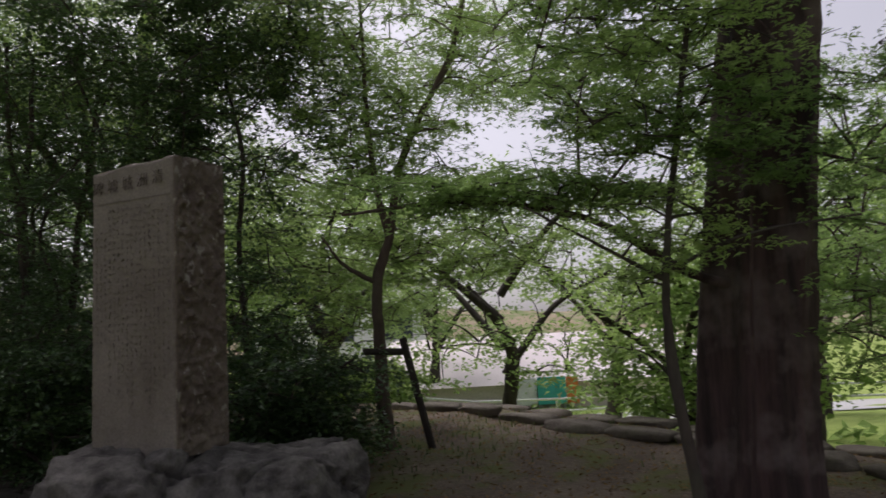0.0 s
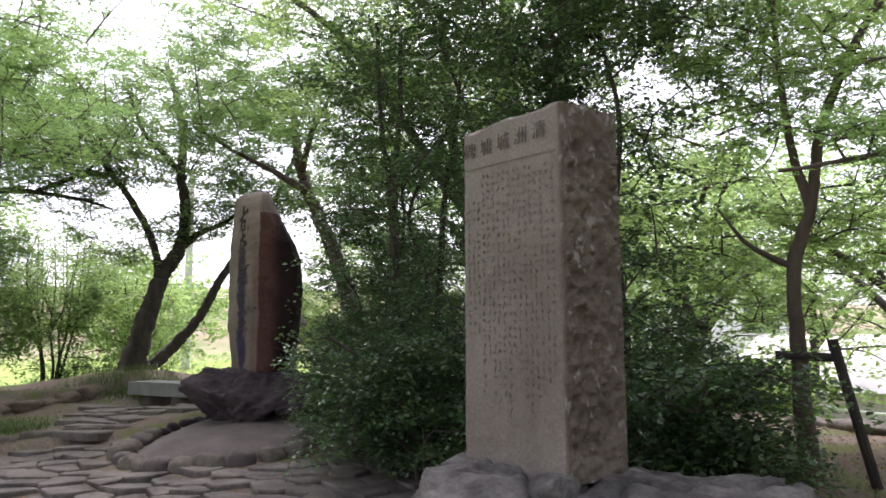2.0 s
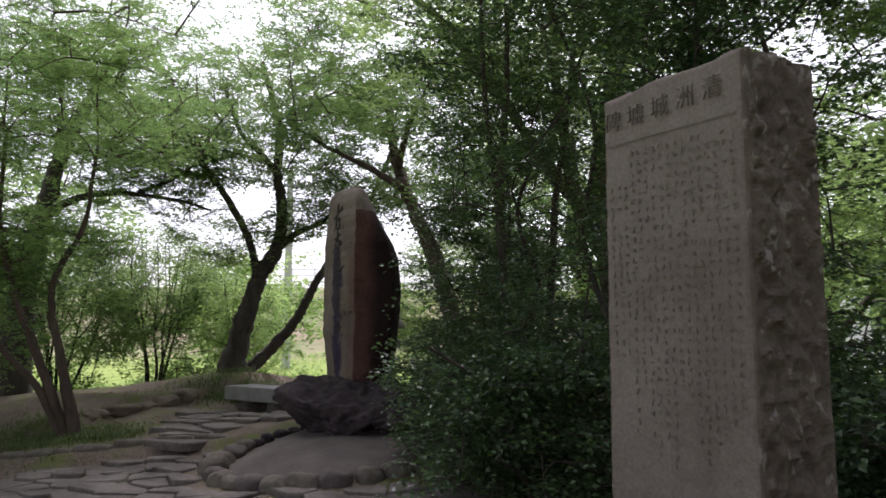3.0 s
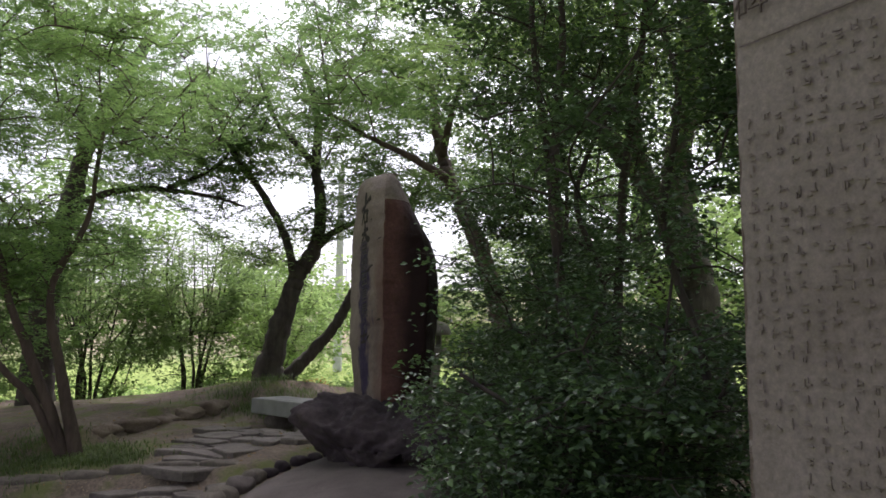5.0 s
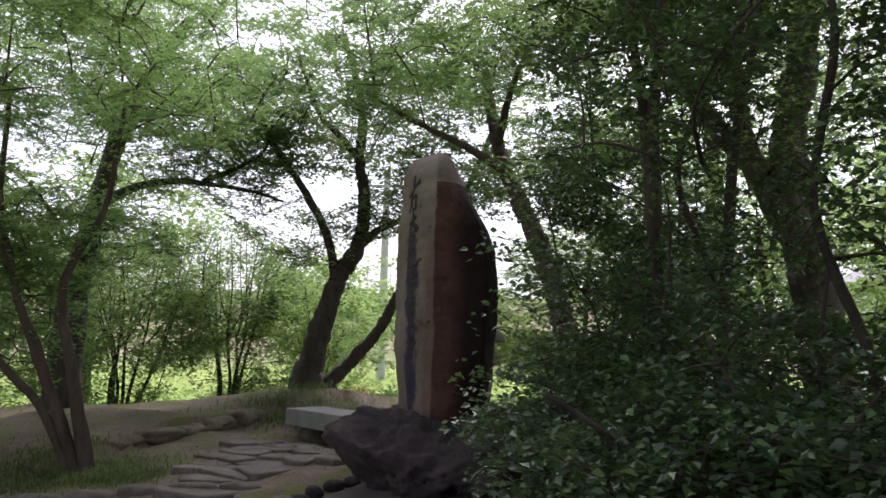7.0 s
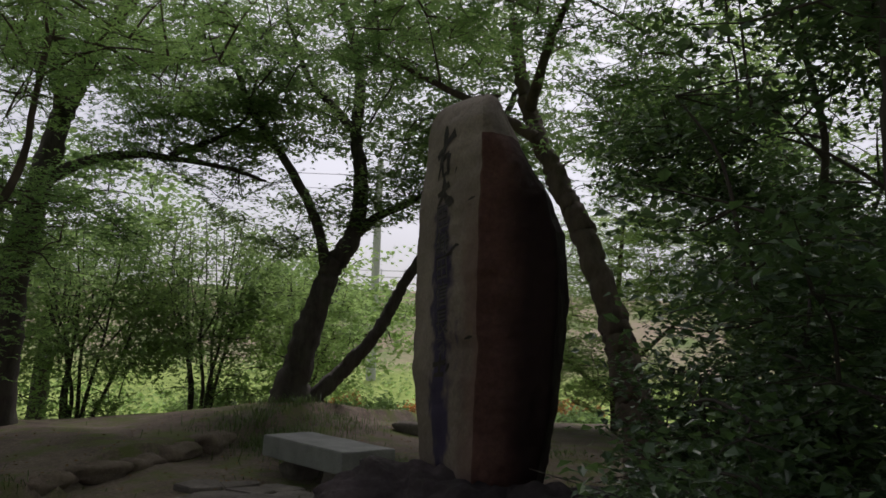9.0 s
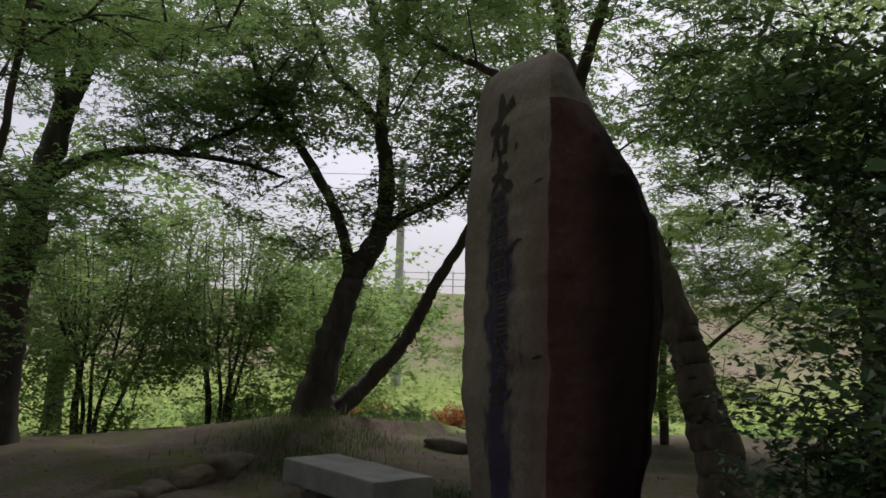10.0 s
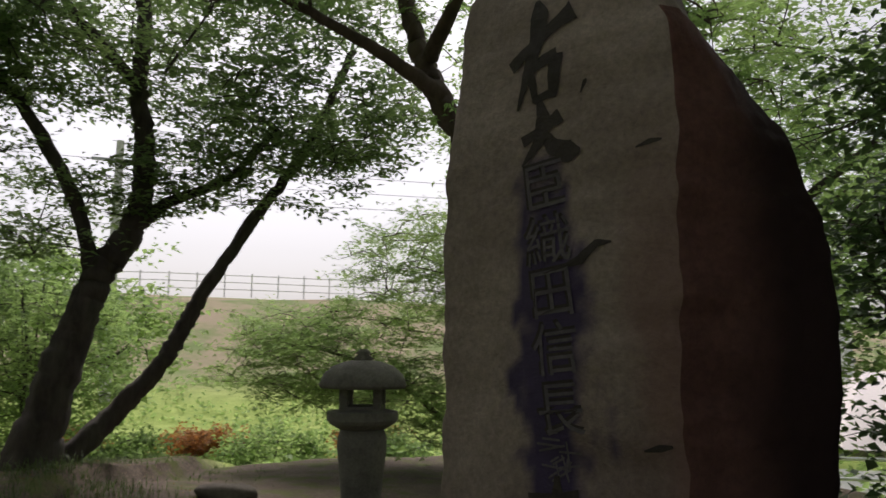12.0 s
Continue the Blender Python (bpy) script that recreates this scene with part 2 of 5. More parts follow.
def box(bm, c, s, rot=None, bevel=0.0):
    r = bmesh.ops.create_cube(bm, size=1)
    m = Matrix.Translation(c) @ (rot or Matrix()) @ Matrix.Diagonal((*s, 1))
    bmesh.ops.transform(bm, matrix=m, verts=r["verts"])
    if bevel:
        es = list({e for v in r["verts"] for e in v.link_edges})
        bmesh.ops.bevel(bm, geom=es, offset=bevel, segments=2, affect="EDGES", profile=0.6)


def spline(pts, per=6):
    """Catmull-Rom through the points."""
    p = np.array(pts, float)
    p = np.vstack([2 * p[0] - p[1], p, 2 * p[-1] - p[-2]])
    out = []
    for i in range(1, len(p) - 2):
        for t in np.linspace(0, 1, per, endpoint=False):
            a, b, c, d = p[i - 1], p[i], p[i + 1], p[i + 2]
            out.append(0.5 * (2 * b + (c - a) * t + (2 * a - 5 * b + 4 * c - d) * t * t + (3 * b - a - 3 * c + d) * t ** 3))
    out.append(p[-2])
    return np.array(out)


def tube(path, radii, sides=8, rng=None, rough=0.0):
    """Verts and quads of a tapered tube."""
    path = np.asarray(path)
    n = len(path)
    tang = np.gradient(path, axis=0)
    tang /= np.linalg.norm(tang, axis=1)[:, None] + 1e-9
    ref = np.array([0.31, 0.95, 0.05]) if abs(tang[0][1]) < 0.9 else np.array([1.0, 0, 0])
    u = np.cross(tang, ref)
    u /= np.linalg.norm(u, axis=1)[:, None] + 1e-9
    w = np.cross(tang, u)
    a = np.linspace(0, 2 * np.pi, sides, endpoint=False)
    r = np.asarray(radii)[:, None] * np.ones(sides)[None]
    if rough and rng is not None:
        r = r * (1 + (min(rough, 0.03) if rough < 0.05 else 0.008) * rng.standard_normal(r.shape))
        for _ in range(22 if n > 30 and rough < 0.05 else 0):
            hc, ac = rng.uniform(0, n), rng.uniform(0, 2 * np.pi)
            da = np.abs((a[None] - ac + np.pi) % (2 * np.pi) - np.pi)
            r = r * (1 + rng.uniform(0.1, 0.4) * np.exp(-((np.arange(n)[:, None] - hc) / 2.2) ** 2 - (da / 0.5) ** 2))
        if rough > 0.05:
            r = r * (0.9 + 0.2 * np.abs(np.sin(a * 3.5 + 0.4 + 0.25 * np.sin(np.arange(n)[:, None] * 0.09)))  + 0.05 * np.sin(a * 11)[None])
        h = np.arange(n)[:, None]
        r = r * (1 + rough * (np.sin(a * 3 + 1)[None] + 1.3 * np.sin(5 * a[None] + (0.25 if rough < 0.05 else 0.03) * h) + (1.2 if rough < 0.05 else 0.1) * np.sin(a[None] * 2 + h * 0.7) * np.sin(h * 0.45)))
    v = path[:, None] + r[..., None] * (np.cos(a)[None, :, None] * u[:, None] + np.sin(a)[None, :, None] * w[:, None])
    i = np.arange(n - 1)[:, None] * sides
    j = np.arange(sides)[None]
    jn = (j + 1) % sides
    f = np.stack([i + j, i + jn, i + sides + jn, i + sides + j], -1).reshape(-1, 4)
    return v.reshape(-1, 3), f


def join(pieces):
    vs, fs, o = [], [], 0
    for v, f in pieces:
        vs.append(v)
        fs.append(f + o)
        o += len(v)
    return np.vstack(vs), np.vstack(fs)


def lobed():
    """A five-fingered maple leaf, three quads round one foot."""
    v, f = [(0, 0, 0)], []
    for a, ln in ((-58, 0.75), (0, 1.0), (58, 0.75)):
        c, s = math.sin(radians(a)), math.cos(radians(a))
        k = len(v)
        for along, side, z in ((0.45, -0.17, 0.05), (1.0, 0, -0.12), (0.45, 0.17, 0.05)):
            v.append((ln * (along * c + side * s), ln * (along * s - side * c), z))
        f.append((0, k, k + 1, k + 2))
    return np.array(v), np.array(f)


OVAL = (np.array([(0, 0, 0), (-0.24, 0.42, 0.07), (0, 1, -0.08), (0.24, 0.42, 0.07)]), np.array([(0, 1, 2, 3)]))
BROAD = (np.array([(0, 0, 0), (-0.36, 0.45, 0.1), (0, 1, -0.1), (0.36, 0.45, 0.1)]), np.array([(0, 1, 2, 3)]))
LOBED = lobed()


def leaves(rng, centres, size, shape, tilt=0.45, droop=0.0):
    """Leaves at the centres, turned at random, mostly lying flat."""
    n = len(centres)
    yaw = rng.uniform(0, 2 * np.pi, n)
    nrm = np.stack([rng.normal(0, tilt, n), rng.normal(0, tilt, n), np.ones(n)], 1)
    nrm /= np.linalg.norm(nrm, axis=1)[:, None]
    d = np.stack([np.cos(yaw), np.sin(yaw), np.full(n, -droop)], 1)
    d -= (d * nrm).sum(1)[:, None] * nrm
    d /= np.linalg.norm(d, axis=1)[:, None]
    s = np.cross(d, nrm)
    k = size * rng.uniform(0.65, 1.3, n)
    tv, tf = shape
    v = centres[:, None] + k[:, None, None] * (tv[None, :, 0:1] * s[:, None] + tv[None, :, 1:2] * d[:, None] + tv[None, :, 2:3] * nrm[:, None])
    f = tf[None] + (np.arange(n) * len(tv))[:, None, None]
    return v.reshape(-1, 3), f.reshape(-1, tf.shape[1])


def tree(name, label, limbs, blobs, leaf, bark, seed, size=0.07, shape=LOBED, per=100, spray=0.5, flat=0.07, tilt=0.35, droop=0.2, category="tree", group="", twig=0.012, sub=0.9, flute=0.035, clear=None):
    """limbs: (points, foot radius, tip radius). blobs: (centre, radii, number of sprays) of the crown."""
    rng = np.random.default_rng(seed)
    root = thing(name, label, category, group=group)
    pieces, nodes, stems = [], [], []
    for pts, r0, r1 in limbs:
        p = spline(pts, 16 if r0 > 0.1 else 7)
        k = np.linspace(0, 1, len(p))
        p = p + rng.normal(0, 0.002 if flute > 0.05 else min(0.012, r0 * 0.06), p.shape)
        rad = r0 + (r1 - r0) * k ** 0.8
        if pts is limbs[0][0]:
            rad = rad * (1 + (0.2 if flute > 0.05 else 0.5) * np.exp(-k * 14))
        stems.append(tube(p, rad, (48 if flute > 0.05 else 20) if r0 > 0.1 else 8, rng, flute if r0 > 0.1 else 0.035))
        nodes.append(p[len(p) // 3:])
    nodes = np.vstack(nodes)
    cents, lv = [], []
    for c, r, n in blobs:
        q = rng.normal(0, 1, (n, 3))
        q /= np.linalg.norm(q, axis=1)[:, None]
        q *= rng.uniform(0.15, 1, (n, 1)) ** 0.5
        cents.append(np.array(c) + q * np.array(r))
    cents = np.vstack(cents)
    if clear:
        # trimmed back from the stele: nothing past a line on the ground
        (lx, ly), (mx, my) = clear
        cents = cents[(cents[:, 0] - lx) * (my - ly) - (cents[:, 1] - ly) * (mx - lx) > 0.75]
    for c in cents:
        dist = np.linalg.norm(nodes - c, axis=1) + 0.6 * np.maximum(0, nodes[:, 2] - c[2])
        b = nodes[np.argmin(dist)]
        gap = c - b
        ln = np.linalg.norm(gap)
        mid = b + gap * 0.5 + np.array([0, 0, 0.08 * ln]) + rng.normal(0, 0.05 * ln, 3)
        tw = spline([b, mid, c], 3)
        r0 = min(0.035, twig * (0.6 + 0.5 * ln))
        pieces.append(tube(tw, np.linspace(r0, 0.003, len(tw)), 4))
        if ln < 2.2:
            nodes = np.vstack([nodes, tw[2:]])
        # the spray: side twigs in one leaning plane, with leaves along them
        sz = spray * rng.uniform(0.6, 1.35)
        m = max(4, int(0.9 * per * (sz / spray)))
        ang = rng.uniform(0, 2 * np.pi)
        lean = rng.normal(0, 0.22, 2)
        ns = 7
        sa = ang + rng.uniform(-1.9, 1.9, ns)
        sl = sz * rng.uniform(0.6, 1.2, ns)
        pick = rng.integers(0, ns, m)
        along = rng.uniform(0.1, 1.0, m) ** 0.8
        off = np.stack([np.cos(sa[pick]), np.sin(sa[pick])], 1) * (sl[pick] * along)[:, None] + rng.normal(0, sz * 0.16, (m, 2))
        zz = off @ lean - 0.25 * droop * (off ** 2).sum(1) / max(sz, 0.1) + rng.normal(0, flat * sz, m)
        lv.append(np.column_stack([c[0] + off[:, 0], c[1] + off[:, 1], c[2] + zz]))
        if sub:
            for a_, l_ in zip(sa[:3], sl[:3]):
                e = c + np.array([math.cos(a_) * l_, math.sin(a_) * l_, (math.cos(a_) * lean[0] + math.sin(a_) * lean[1]) * l_]) * sub
                pieces.append(tube(np.array([c, (c + e) / 2 + rng.normal(0, 0.02, 3), e]), [0.004, 0.003, 0.0015], 3))
    for i, (v, f) in enumerate(stems):
        nm = "limb" if i else "trunk"
        child(nm, rawmesh(nm, v, f, bark), root)
    v, f = join(pieces)
    tagged(child("branchwork", rawmesh("branchwork", v, f, bark), root), kind="stuff")
    lv = np.vstack(lv)
    if clear:
        lv = lv[(lv[:, 0] - lx) * (my - ly) - (lv[:, 1] - ly) * (mx - lx) > 0]
    v, f = leaves(rng, lv, size, shape, tilt, droop)
    tagged(child("crown", rawmesh("crown", v, f, leaf, False), root), kind="stuff")
    return root


def rock(bm, c, r, seed, rough=0.14, sub=4, square=2.6, flat_top=None, cuts=16):
    """A boulder: a squared ball struck off along random planes, then worn."""
    rng = random.Random(seed * 17 + 3)
    planes = []
    for _ in range(cuts):
        n = Vector((rng.gauss(0, 1), rng.gauss(0, 1), rng.gauss(0, 0.8))).normalized()
        planes.append((n, rng.uniform(0.74, 0.98)))
    res = bmesh.ops.create_icosphere(bm, subdivisions=sub, radius=1)
    o = Vector((seed * 7.3, seed * 3.1, seed * 1.7))
    for v in res["verts"]:
        d = v.co.normalized()
        k = (abs(d.x) ** square + abs(d.y) ** square + abs(d.z) ** square) ** (-1 / square)
        a = noise.noise(d * 1.3 + o) + 0.5 * noise.noise(d * 3.1 + o)
        q = d * k * (1 + rough * a)
        for n, h in planes:
            e = q.dot(n) - h * k * 0.5 - h * 0.5
            if e > 0:
                q = q - n * e * 0.85
        q += d * (0.04 * noise.noise(q * 4 + o) - 0.03 * abs(noise.noise(q * 7 + o)) + 0.02 * noise.noise(q * 14 + o) + 0.012 * noise.noise(q * 30 + o)) * (1 if rough > 0.05 else 0.5)
        p = Vector((q.x * r[0], q.y * r[1], q.z * r[2]))
        if flat_top is not None and p.z > flat_top:
            p.z = flat_top + (p.z - flat_top) * 0.15
        v.co = p + Vector(c)


# ---- ground ----
def smooth(a, b, x):
    t = np.clip((np.asarray(x, float) - a) / (b - a), 0, 1)
    return t * t * (3 - 2 * t)


KERB_A, KERB_B = np.array([-0.9, 9.75]), np.array([3.6, 4.2])      # line of the edging stones
KN = np.array([KERB_B[1] - KERB_A[1], -(KERB_B[0] - KERB_A[0])])
KN = -KN / np.linalg.norm(KN)
BANK_DIR = np.array([-0.66, 0.75])
STEP_N = (-0.68, 0.733)      # across the low step, upwards


def height(x, y):
    x, y = np.asarray(x, float), np.asarray(y, float)
    p = -0.65 + 0.018 * (x - 0.2) + 0.088 * (np.minimum(y, 8.5 + 0.25 * (y - 8.5)) - 0.2)
    p = np.clip(p, -0.9, 0.12)
    p = p + 0.3 * np.exp(-((x + 12.3) ** 2 + (y - 11.3) ** 2) / 3.6) + 0.1 * np.exp(-((x + 6.4) ** 2 + (y - 7.9) ** 2) / 2.0)
    step = (x + 7.97) * STEP_N[0] + (y - 6.58) * STEP_N[1]
    p = p + 0.1 * smooth(-0.04, 0.06, step) * smooth(-6.9, -7.35, x) * smooth(9.5, 8.5, y)
    east = (x - KERB_A[0]) * KN[0] + (y - KERB_A[1]) * KN[1]
    out = smooth(0.1, 2.2, east)
    q = np.sqrt(((x + 6.0) / 9.2) ** 2 + ((y - 8.0) / 9.6) ** 2)
    west = smooth(1.0, 1.4, q) * smooth(3, -3, x + 0.0 * y)
    low = -0.75 - 0.06 * np.clip(y - 10, 0, 12) * smooth(-4, 0, x)
    p = p * (1 - np.maximum(out, west)) + low * np.maximum(out, west)
    p = p + 0.18 * smooth(-0.05, 0.05, -(x + 10.35) - 0.36 * (y - 7.24) + 0.1 * np.sin(y * 2)) * smooth(6.2, 7.0, y) * (1 - west)
    u = (x + 6) * BANK_DIR[0] + (y - 6) * BANK_DIR[1]
    p = p + smooth(24, 33, u) * 1.1 + smooth(33, 46, u) * 4.4
    p = p + 0.025 * np.sin(x * 1.7 + 1) * np.cos(y * 1.3) + 0.012 * np.sin(x * 5.1) * np.sin(y * 4.3 + 2)
    return p


def hz(x, y):
    return float(height(x, y))


def axis(mid, near, far_end, n_near, n_far):
    a = np.linspace(mid - near, mid + near, n_near)
    g = near + (far_end - near) * np.linspace(0, 1, n_far + 1)[1:] ** 2.6
    return np.concatenate([mid - g[::-1], a, mid + g])


def build_ground():
    xs, ys = axis(-6, 11, 1500, 220, 46), axis(8, 11, 1500, 220, 46)
    gx, gy = np.meshgrid(xs, ys, indexing="ij")
    gz = height(gx, gy)
    nx, ny = gx.shape
    idx = np.arange(nx * ny).reshape(nx, ny)
    f = np.stack([idx[:-1, :-1], idx[1:, :-1], idx[1:, 1:], idx[:-1, 1:]], -1).reshape(-1, 4)
    me = rawmesh("ground", np.stack([gx, gy, gz], -1).reshape(-1, 3), f, M_GROUND)
    east = (gx - KERB_A[0]) * KN[0] + (gy - KERB_A[1]) * KN[1]
    q = np.sqrt(((gx + 6.0) / 9.2) ** 2 + ((gy - 8.0) / 9.6) ** 2)
    lawn = np.maximum(smooth(1.0, 3.0, east), smooth(1.02, 1.2, q) * smooth(3, -3, gx))
    u = (gx + 6) * BANK_DIR[0] + (gy - 6) * BANK_DIR[1]
    bank = smooth(29, 34, u)
    for nm, val in (("lawn", lawn), ("bank", bank)):
        at = me.attributes.new(nm, "FLOAT", "POINT")
        at.data.foreach_set("value", val.ravel().astype(np.float32))
    tagged(new("ground", me), "trodden earth with moss, leaf litter and lawn beyond", "ground", kind="structure")


build_ground()


# ---- inscribed slab on its base ----
def craggy(bm):
    """Splits, hollows and broken ledges over a boulder."""
    for v in bm.verts:
        q = v.co
        split = abs(noise.noise(q * 2.1 + Vector((q.z * 1.5, 4, 8))))
        d = 0.035 * noise.noise(q * 3.5 + Vector((2, 6, 1))) - 0.06 * max(0, 1 - split / 0.06) - 0.03 * abs(noise.noise(q * 8)) + 0.015 * noise.noise(q * 22)
        v.co += v.normal * d if v.normal.length > 0 else q.normalized() * d


def build_slab():
    fl, fr = Vector((-1.988, 4.5, 0)), Vector((-1.403, 4.268, 0))
    br = Vector((-1.25, 4.672, 0))
    bl = fl + (br - fr)
    root = thing("inscribed_monument", "upright grey-brown sandstone slab, inscribed front, rough split sides", "monument", (-1.62, 4.5, 0.3))
    bm = bmesh.new()
    nz, nu = 120, 40
    rng = random.Random(4)

    def ring(z):
        pts = []
        k = 1.0 - 0.012 * (z - 0.3)
        c = (fl + fr + br + bl) / 4
        corners = [c + (q - c) * k for q in (fl, fr, br, bl)]
        for i in range(4):
            a, b = corners[i], corners[(i + 1) % 4]
            for j in range(nu):
                pts.append((i, j, a.lerp(b, j / nu)))
        return pts

    rows = []
    chips = [(rng.random(), rng.uniform(0.35, 1.75), rng.uniform(0.012, 0.034), rng.choice((0.022, 0.018, 0.014, -0.022, -0.016))) for _ in range(170)]
    chips += [(0.3, 1.72, 0.05, -0.04), (0.42, 1.42, 0.06, -0.045), (0.22, 1.5, 0.05, 0.03)]
    ctr = (fl + fr + br + bl) / 4
    for iz in range(nz + 1):
        t = iz / nz
        row = []
        for i, j, p in ring(0.3 + 1.57 * t):
            z = 0.27 + 1.6 * t
            q = Vector((p.x, p.y, z))
            out = (Vector((p.x, p.y, 0)) - ctr)
            out.normalize()
            edge = min(j, nu - j) / nu
            if i == 0:
                amp = 0.004 if edge > 0.04 else 0.008
            else:
                amp = 0.026 if edge > 0.03 else 0.012
            d = 0.25 * noise.noise(q * 5) + 0.5 * noise.noise(q * 13) + 0.7 * noise.noise(q * 24) - 1.1 * max(0, noise.noise(q * 9 + Vector((3, 3, 3))) - 0.1) + 0.6 * abs(noise.noise(q * 16 + Vector((7, 1, 3))))
            if i != 0:
                d *= min(1, edge * 9)
            if i == 3:
                d = min(d, 0)
            if i == 1 and 0.06 < j / nu < 0.97:
                for cu, cz, cr, ch in chips:
                    e = ((j / nu - cu) * 0.44 / cr) ** 2 + ((z - cz) / (0.75 * cr)) ** 2
                    if e < 3:
                        d += ch / amp * math.exp(-1.6 * e)
            q += out * amp * d
            if j == 0:
                q -= out * 0.012
            # the crown slopes: higher at the front right edge and the back
            s = (Vector((p.x, p.y, 0)) - fl).dot((fr - fl).normalized()) / (fr - fl).length
            bk = (Vector((p.x, p.y, 0)) - fl).dot((bl - fl).normalized()) / (bl - fl).length
            if t > 0.9:
                q.z += (t - 0.9) / 0.1 * (0.03 * s + 0.035 * bk + 0.02 * noise.noise(q * 6))
            row.append(bm.verts.new(q))
        rows.append(row)
    n = len(rows[0])
    for a, b in zip(rows, rows[1:]):
        for k in range(n):
            f = bm.faces.new((a[k], a[(k + 1) % n], b[(k + 1) % n], b[k]))
            f.material_index = 0 if k < nu else 1
            f.smooth = k < nu
    top = bm.verts.new(sum((v.co for v in rows[-1]), Vector()) / n + Vector((0, 0, 0.035)))
    mids = [bm.verts.new(v.co.lerp(top.co, 0.25) + Vector((0, 0, 0.012 + 0.01 * noise.noise(v.co * 9)))) for v in rows[-1]]
    for k in range(n):
        f = bm.faces.new((rows[-1][k], rows[-1][(k + 1) % n], mids[(k + 1) % n], mids[k]))
        f.material_index = 1
        f = bm.faces.new((mids[k], mids[(k + 1) % n], top))
        f.material_index = 1
    bmesh.ops.translate(bm, verts=bm.verts, vec=-root.location)
    ob = part("slab", bm, M_SLAB, root, smooth=None)
    ob.data.materials.append(M_ROUGH)
    # carved writing: a heading, and columns of small signs
    ux = (fr - fl).normalized()
    nrm = Vector((ux.y, -ux.x, 0))
    width = (fr - fl).length
    rot = Matrix((ux, Vector((0, 0, 1)), nrm)).transposed().to_4x4()
    # strokes stand slightly proud; their groove shade is put into the colour
    for i, sign in enumerate("碑墟城洲清"):
        at = fl + ux * (width * (0.105 + 0.178 * i)) + Vector((0, 0, 1.775 + 0.004 * i)) + nrm * 0.006
        glyph("heading_sign", sign, 0.088, Matrix.Translation(at - root.location) @ rot, M_HEAD, root, 0.0025, -0.02)
    bm = bmesh.new()
    for col in range(17):
        x0 = 0.08 + 0.84 * col / 16
        z = 1.64 - (0.12 if col in (0, 1, 2) else 0)
        zend = 0.5 + 0.35 * rng.random() if col > 2 else 0.9
        while z > zend:
            if rng.random() < 0.9:
                for _ in range(rng.choice((2, 3, 3, 4))):
                    hor = rng.random() < 0.6
                    w, h = (rng.uniform(0.007, 0.017), 0.0028) if hor else (0.003, rng.uniform(0.007, 0.016))
                    c = fl + ux * (width * x0 + rng.uniform(-0.007, 0.007)) + Vector((0, 0, z + rng.uniform(-0.01, 0.01))) + nrm * 0.0024
                    box(bm, c - root.location, (w, h, 0.003), rot)
            z -= 0.036
    tagged(part("column_text", bm, M_SOFT, root, "small carved signs in vertical columns"), kind="stuff")
    bm = bmesh.new()
    box(bm, fl + ux * width * 0.5 + Vector((0, 0, 1.69)) + nrm * 0.004 - root.location, (width * 0.9, 0.004, 0.003), rot)
    part("carved_line", bm, M_SOFT, root)
    # base boulders
    base = thing("monument_base", "pale grey rough boulders forming the foot of the slab", "base stone", (-1.4, 4.5, 0))
    bm = bmesh.new()
    rock(bm, (-0.34, -0.05, -0.05), (0.5, 0.62, 0.47), 3, 0.14, 6, 4.0, 0.37, 34)
    craggy(bm)
    part("boulder", bm, M_BASE, base, smooth=True)
    bm = bmesh.new()
    rock(bm, (0.34, 0.02, -0.08), (0.63, 0.66, 0.45), 5, 0.14, 6, 3.6, 0.35, 34)
    craggy(bm)
    part("boulder", bm, M_BASE, base, smooth=True)


def glyph(name, sign, size, m, material, parent, depth, bold=0.0):
    cu = bpy.data.curves.new(name, "FONT")
    cu.body, cu.size, cu.extrude, cu.offset = sign, size, depth, size * bold
    cu.align_x, cu.align_y = "CENTER", "CENTER"
    tmp = bpy.data.objects.new(name, cu)
    scene.collection.objects.link(tmp)
    me = bpy.data.meshes.new_from_object(tmp.evaluated_get(bpy.context.evaluated_depsgraph_get()))
    bpy.data.objects.remove(tmp)
    me.materials.clear()
    me.materials.append(material)
    ob = new(name, me)
    ob.parent = parent
    ob.matrix_basis = m
    return ob


build_slab()


# ---- natural stele on its boulder ----
def lay_on(ob, tree_, nrm, lift):
    """Press a flat sign onto the stone's face."""
    m = ob.matrix_basis
    inv = m.inverted()
    for v in ob.data.vertices:
        p = m @ v.co
        hit = tree_.ray_cast(p + nrm * 0.3, -nrm)
        if hit[0]:
            v.co = inv @ (hit[0] + nrm * lift)


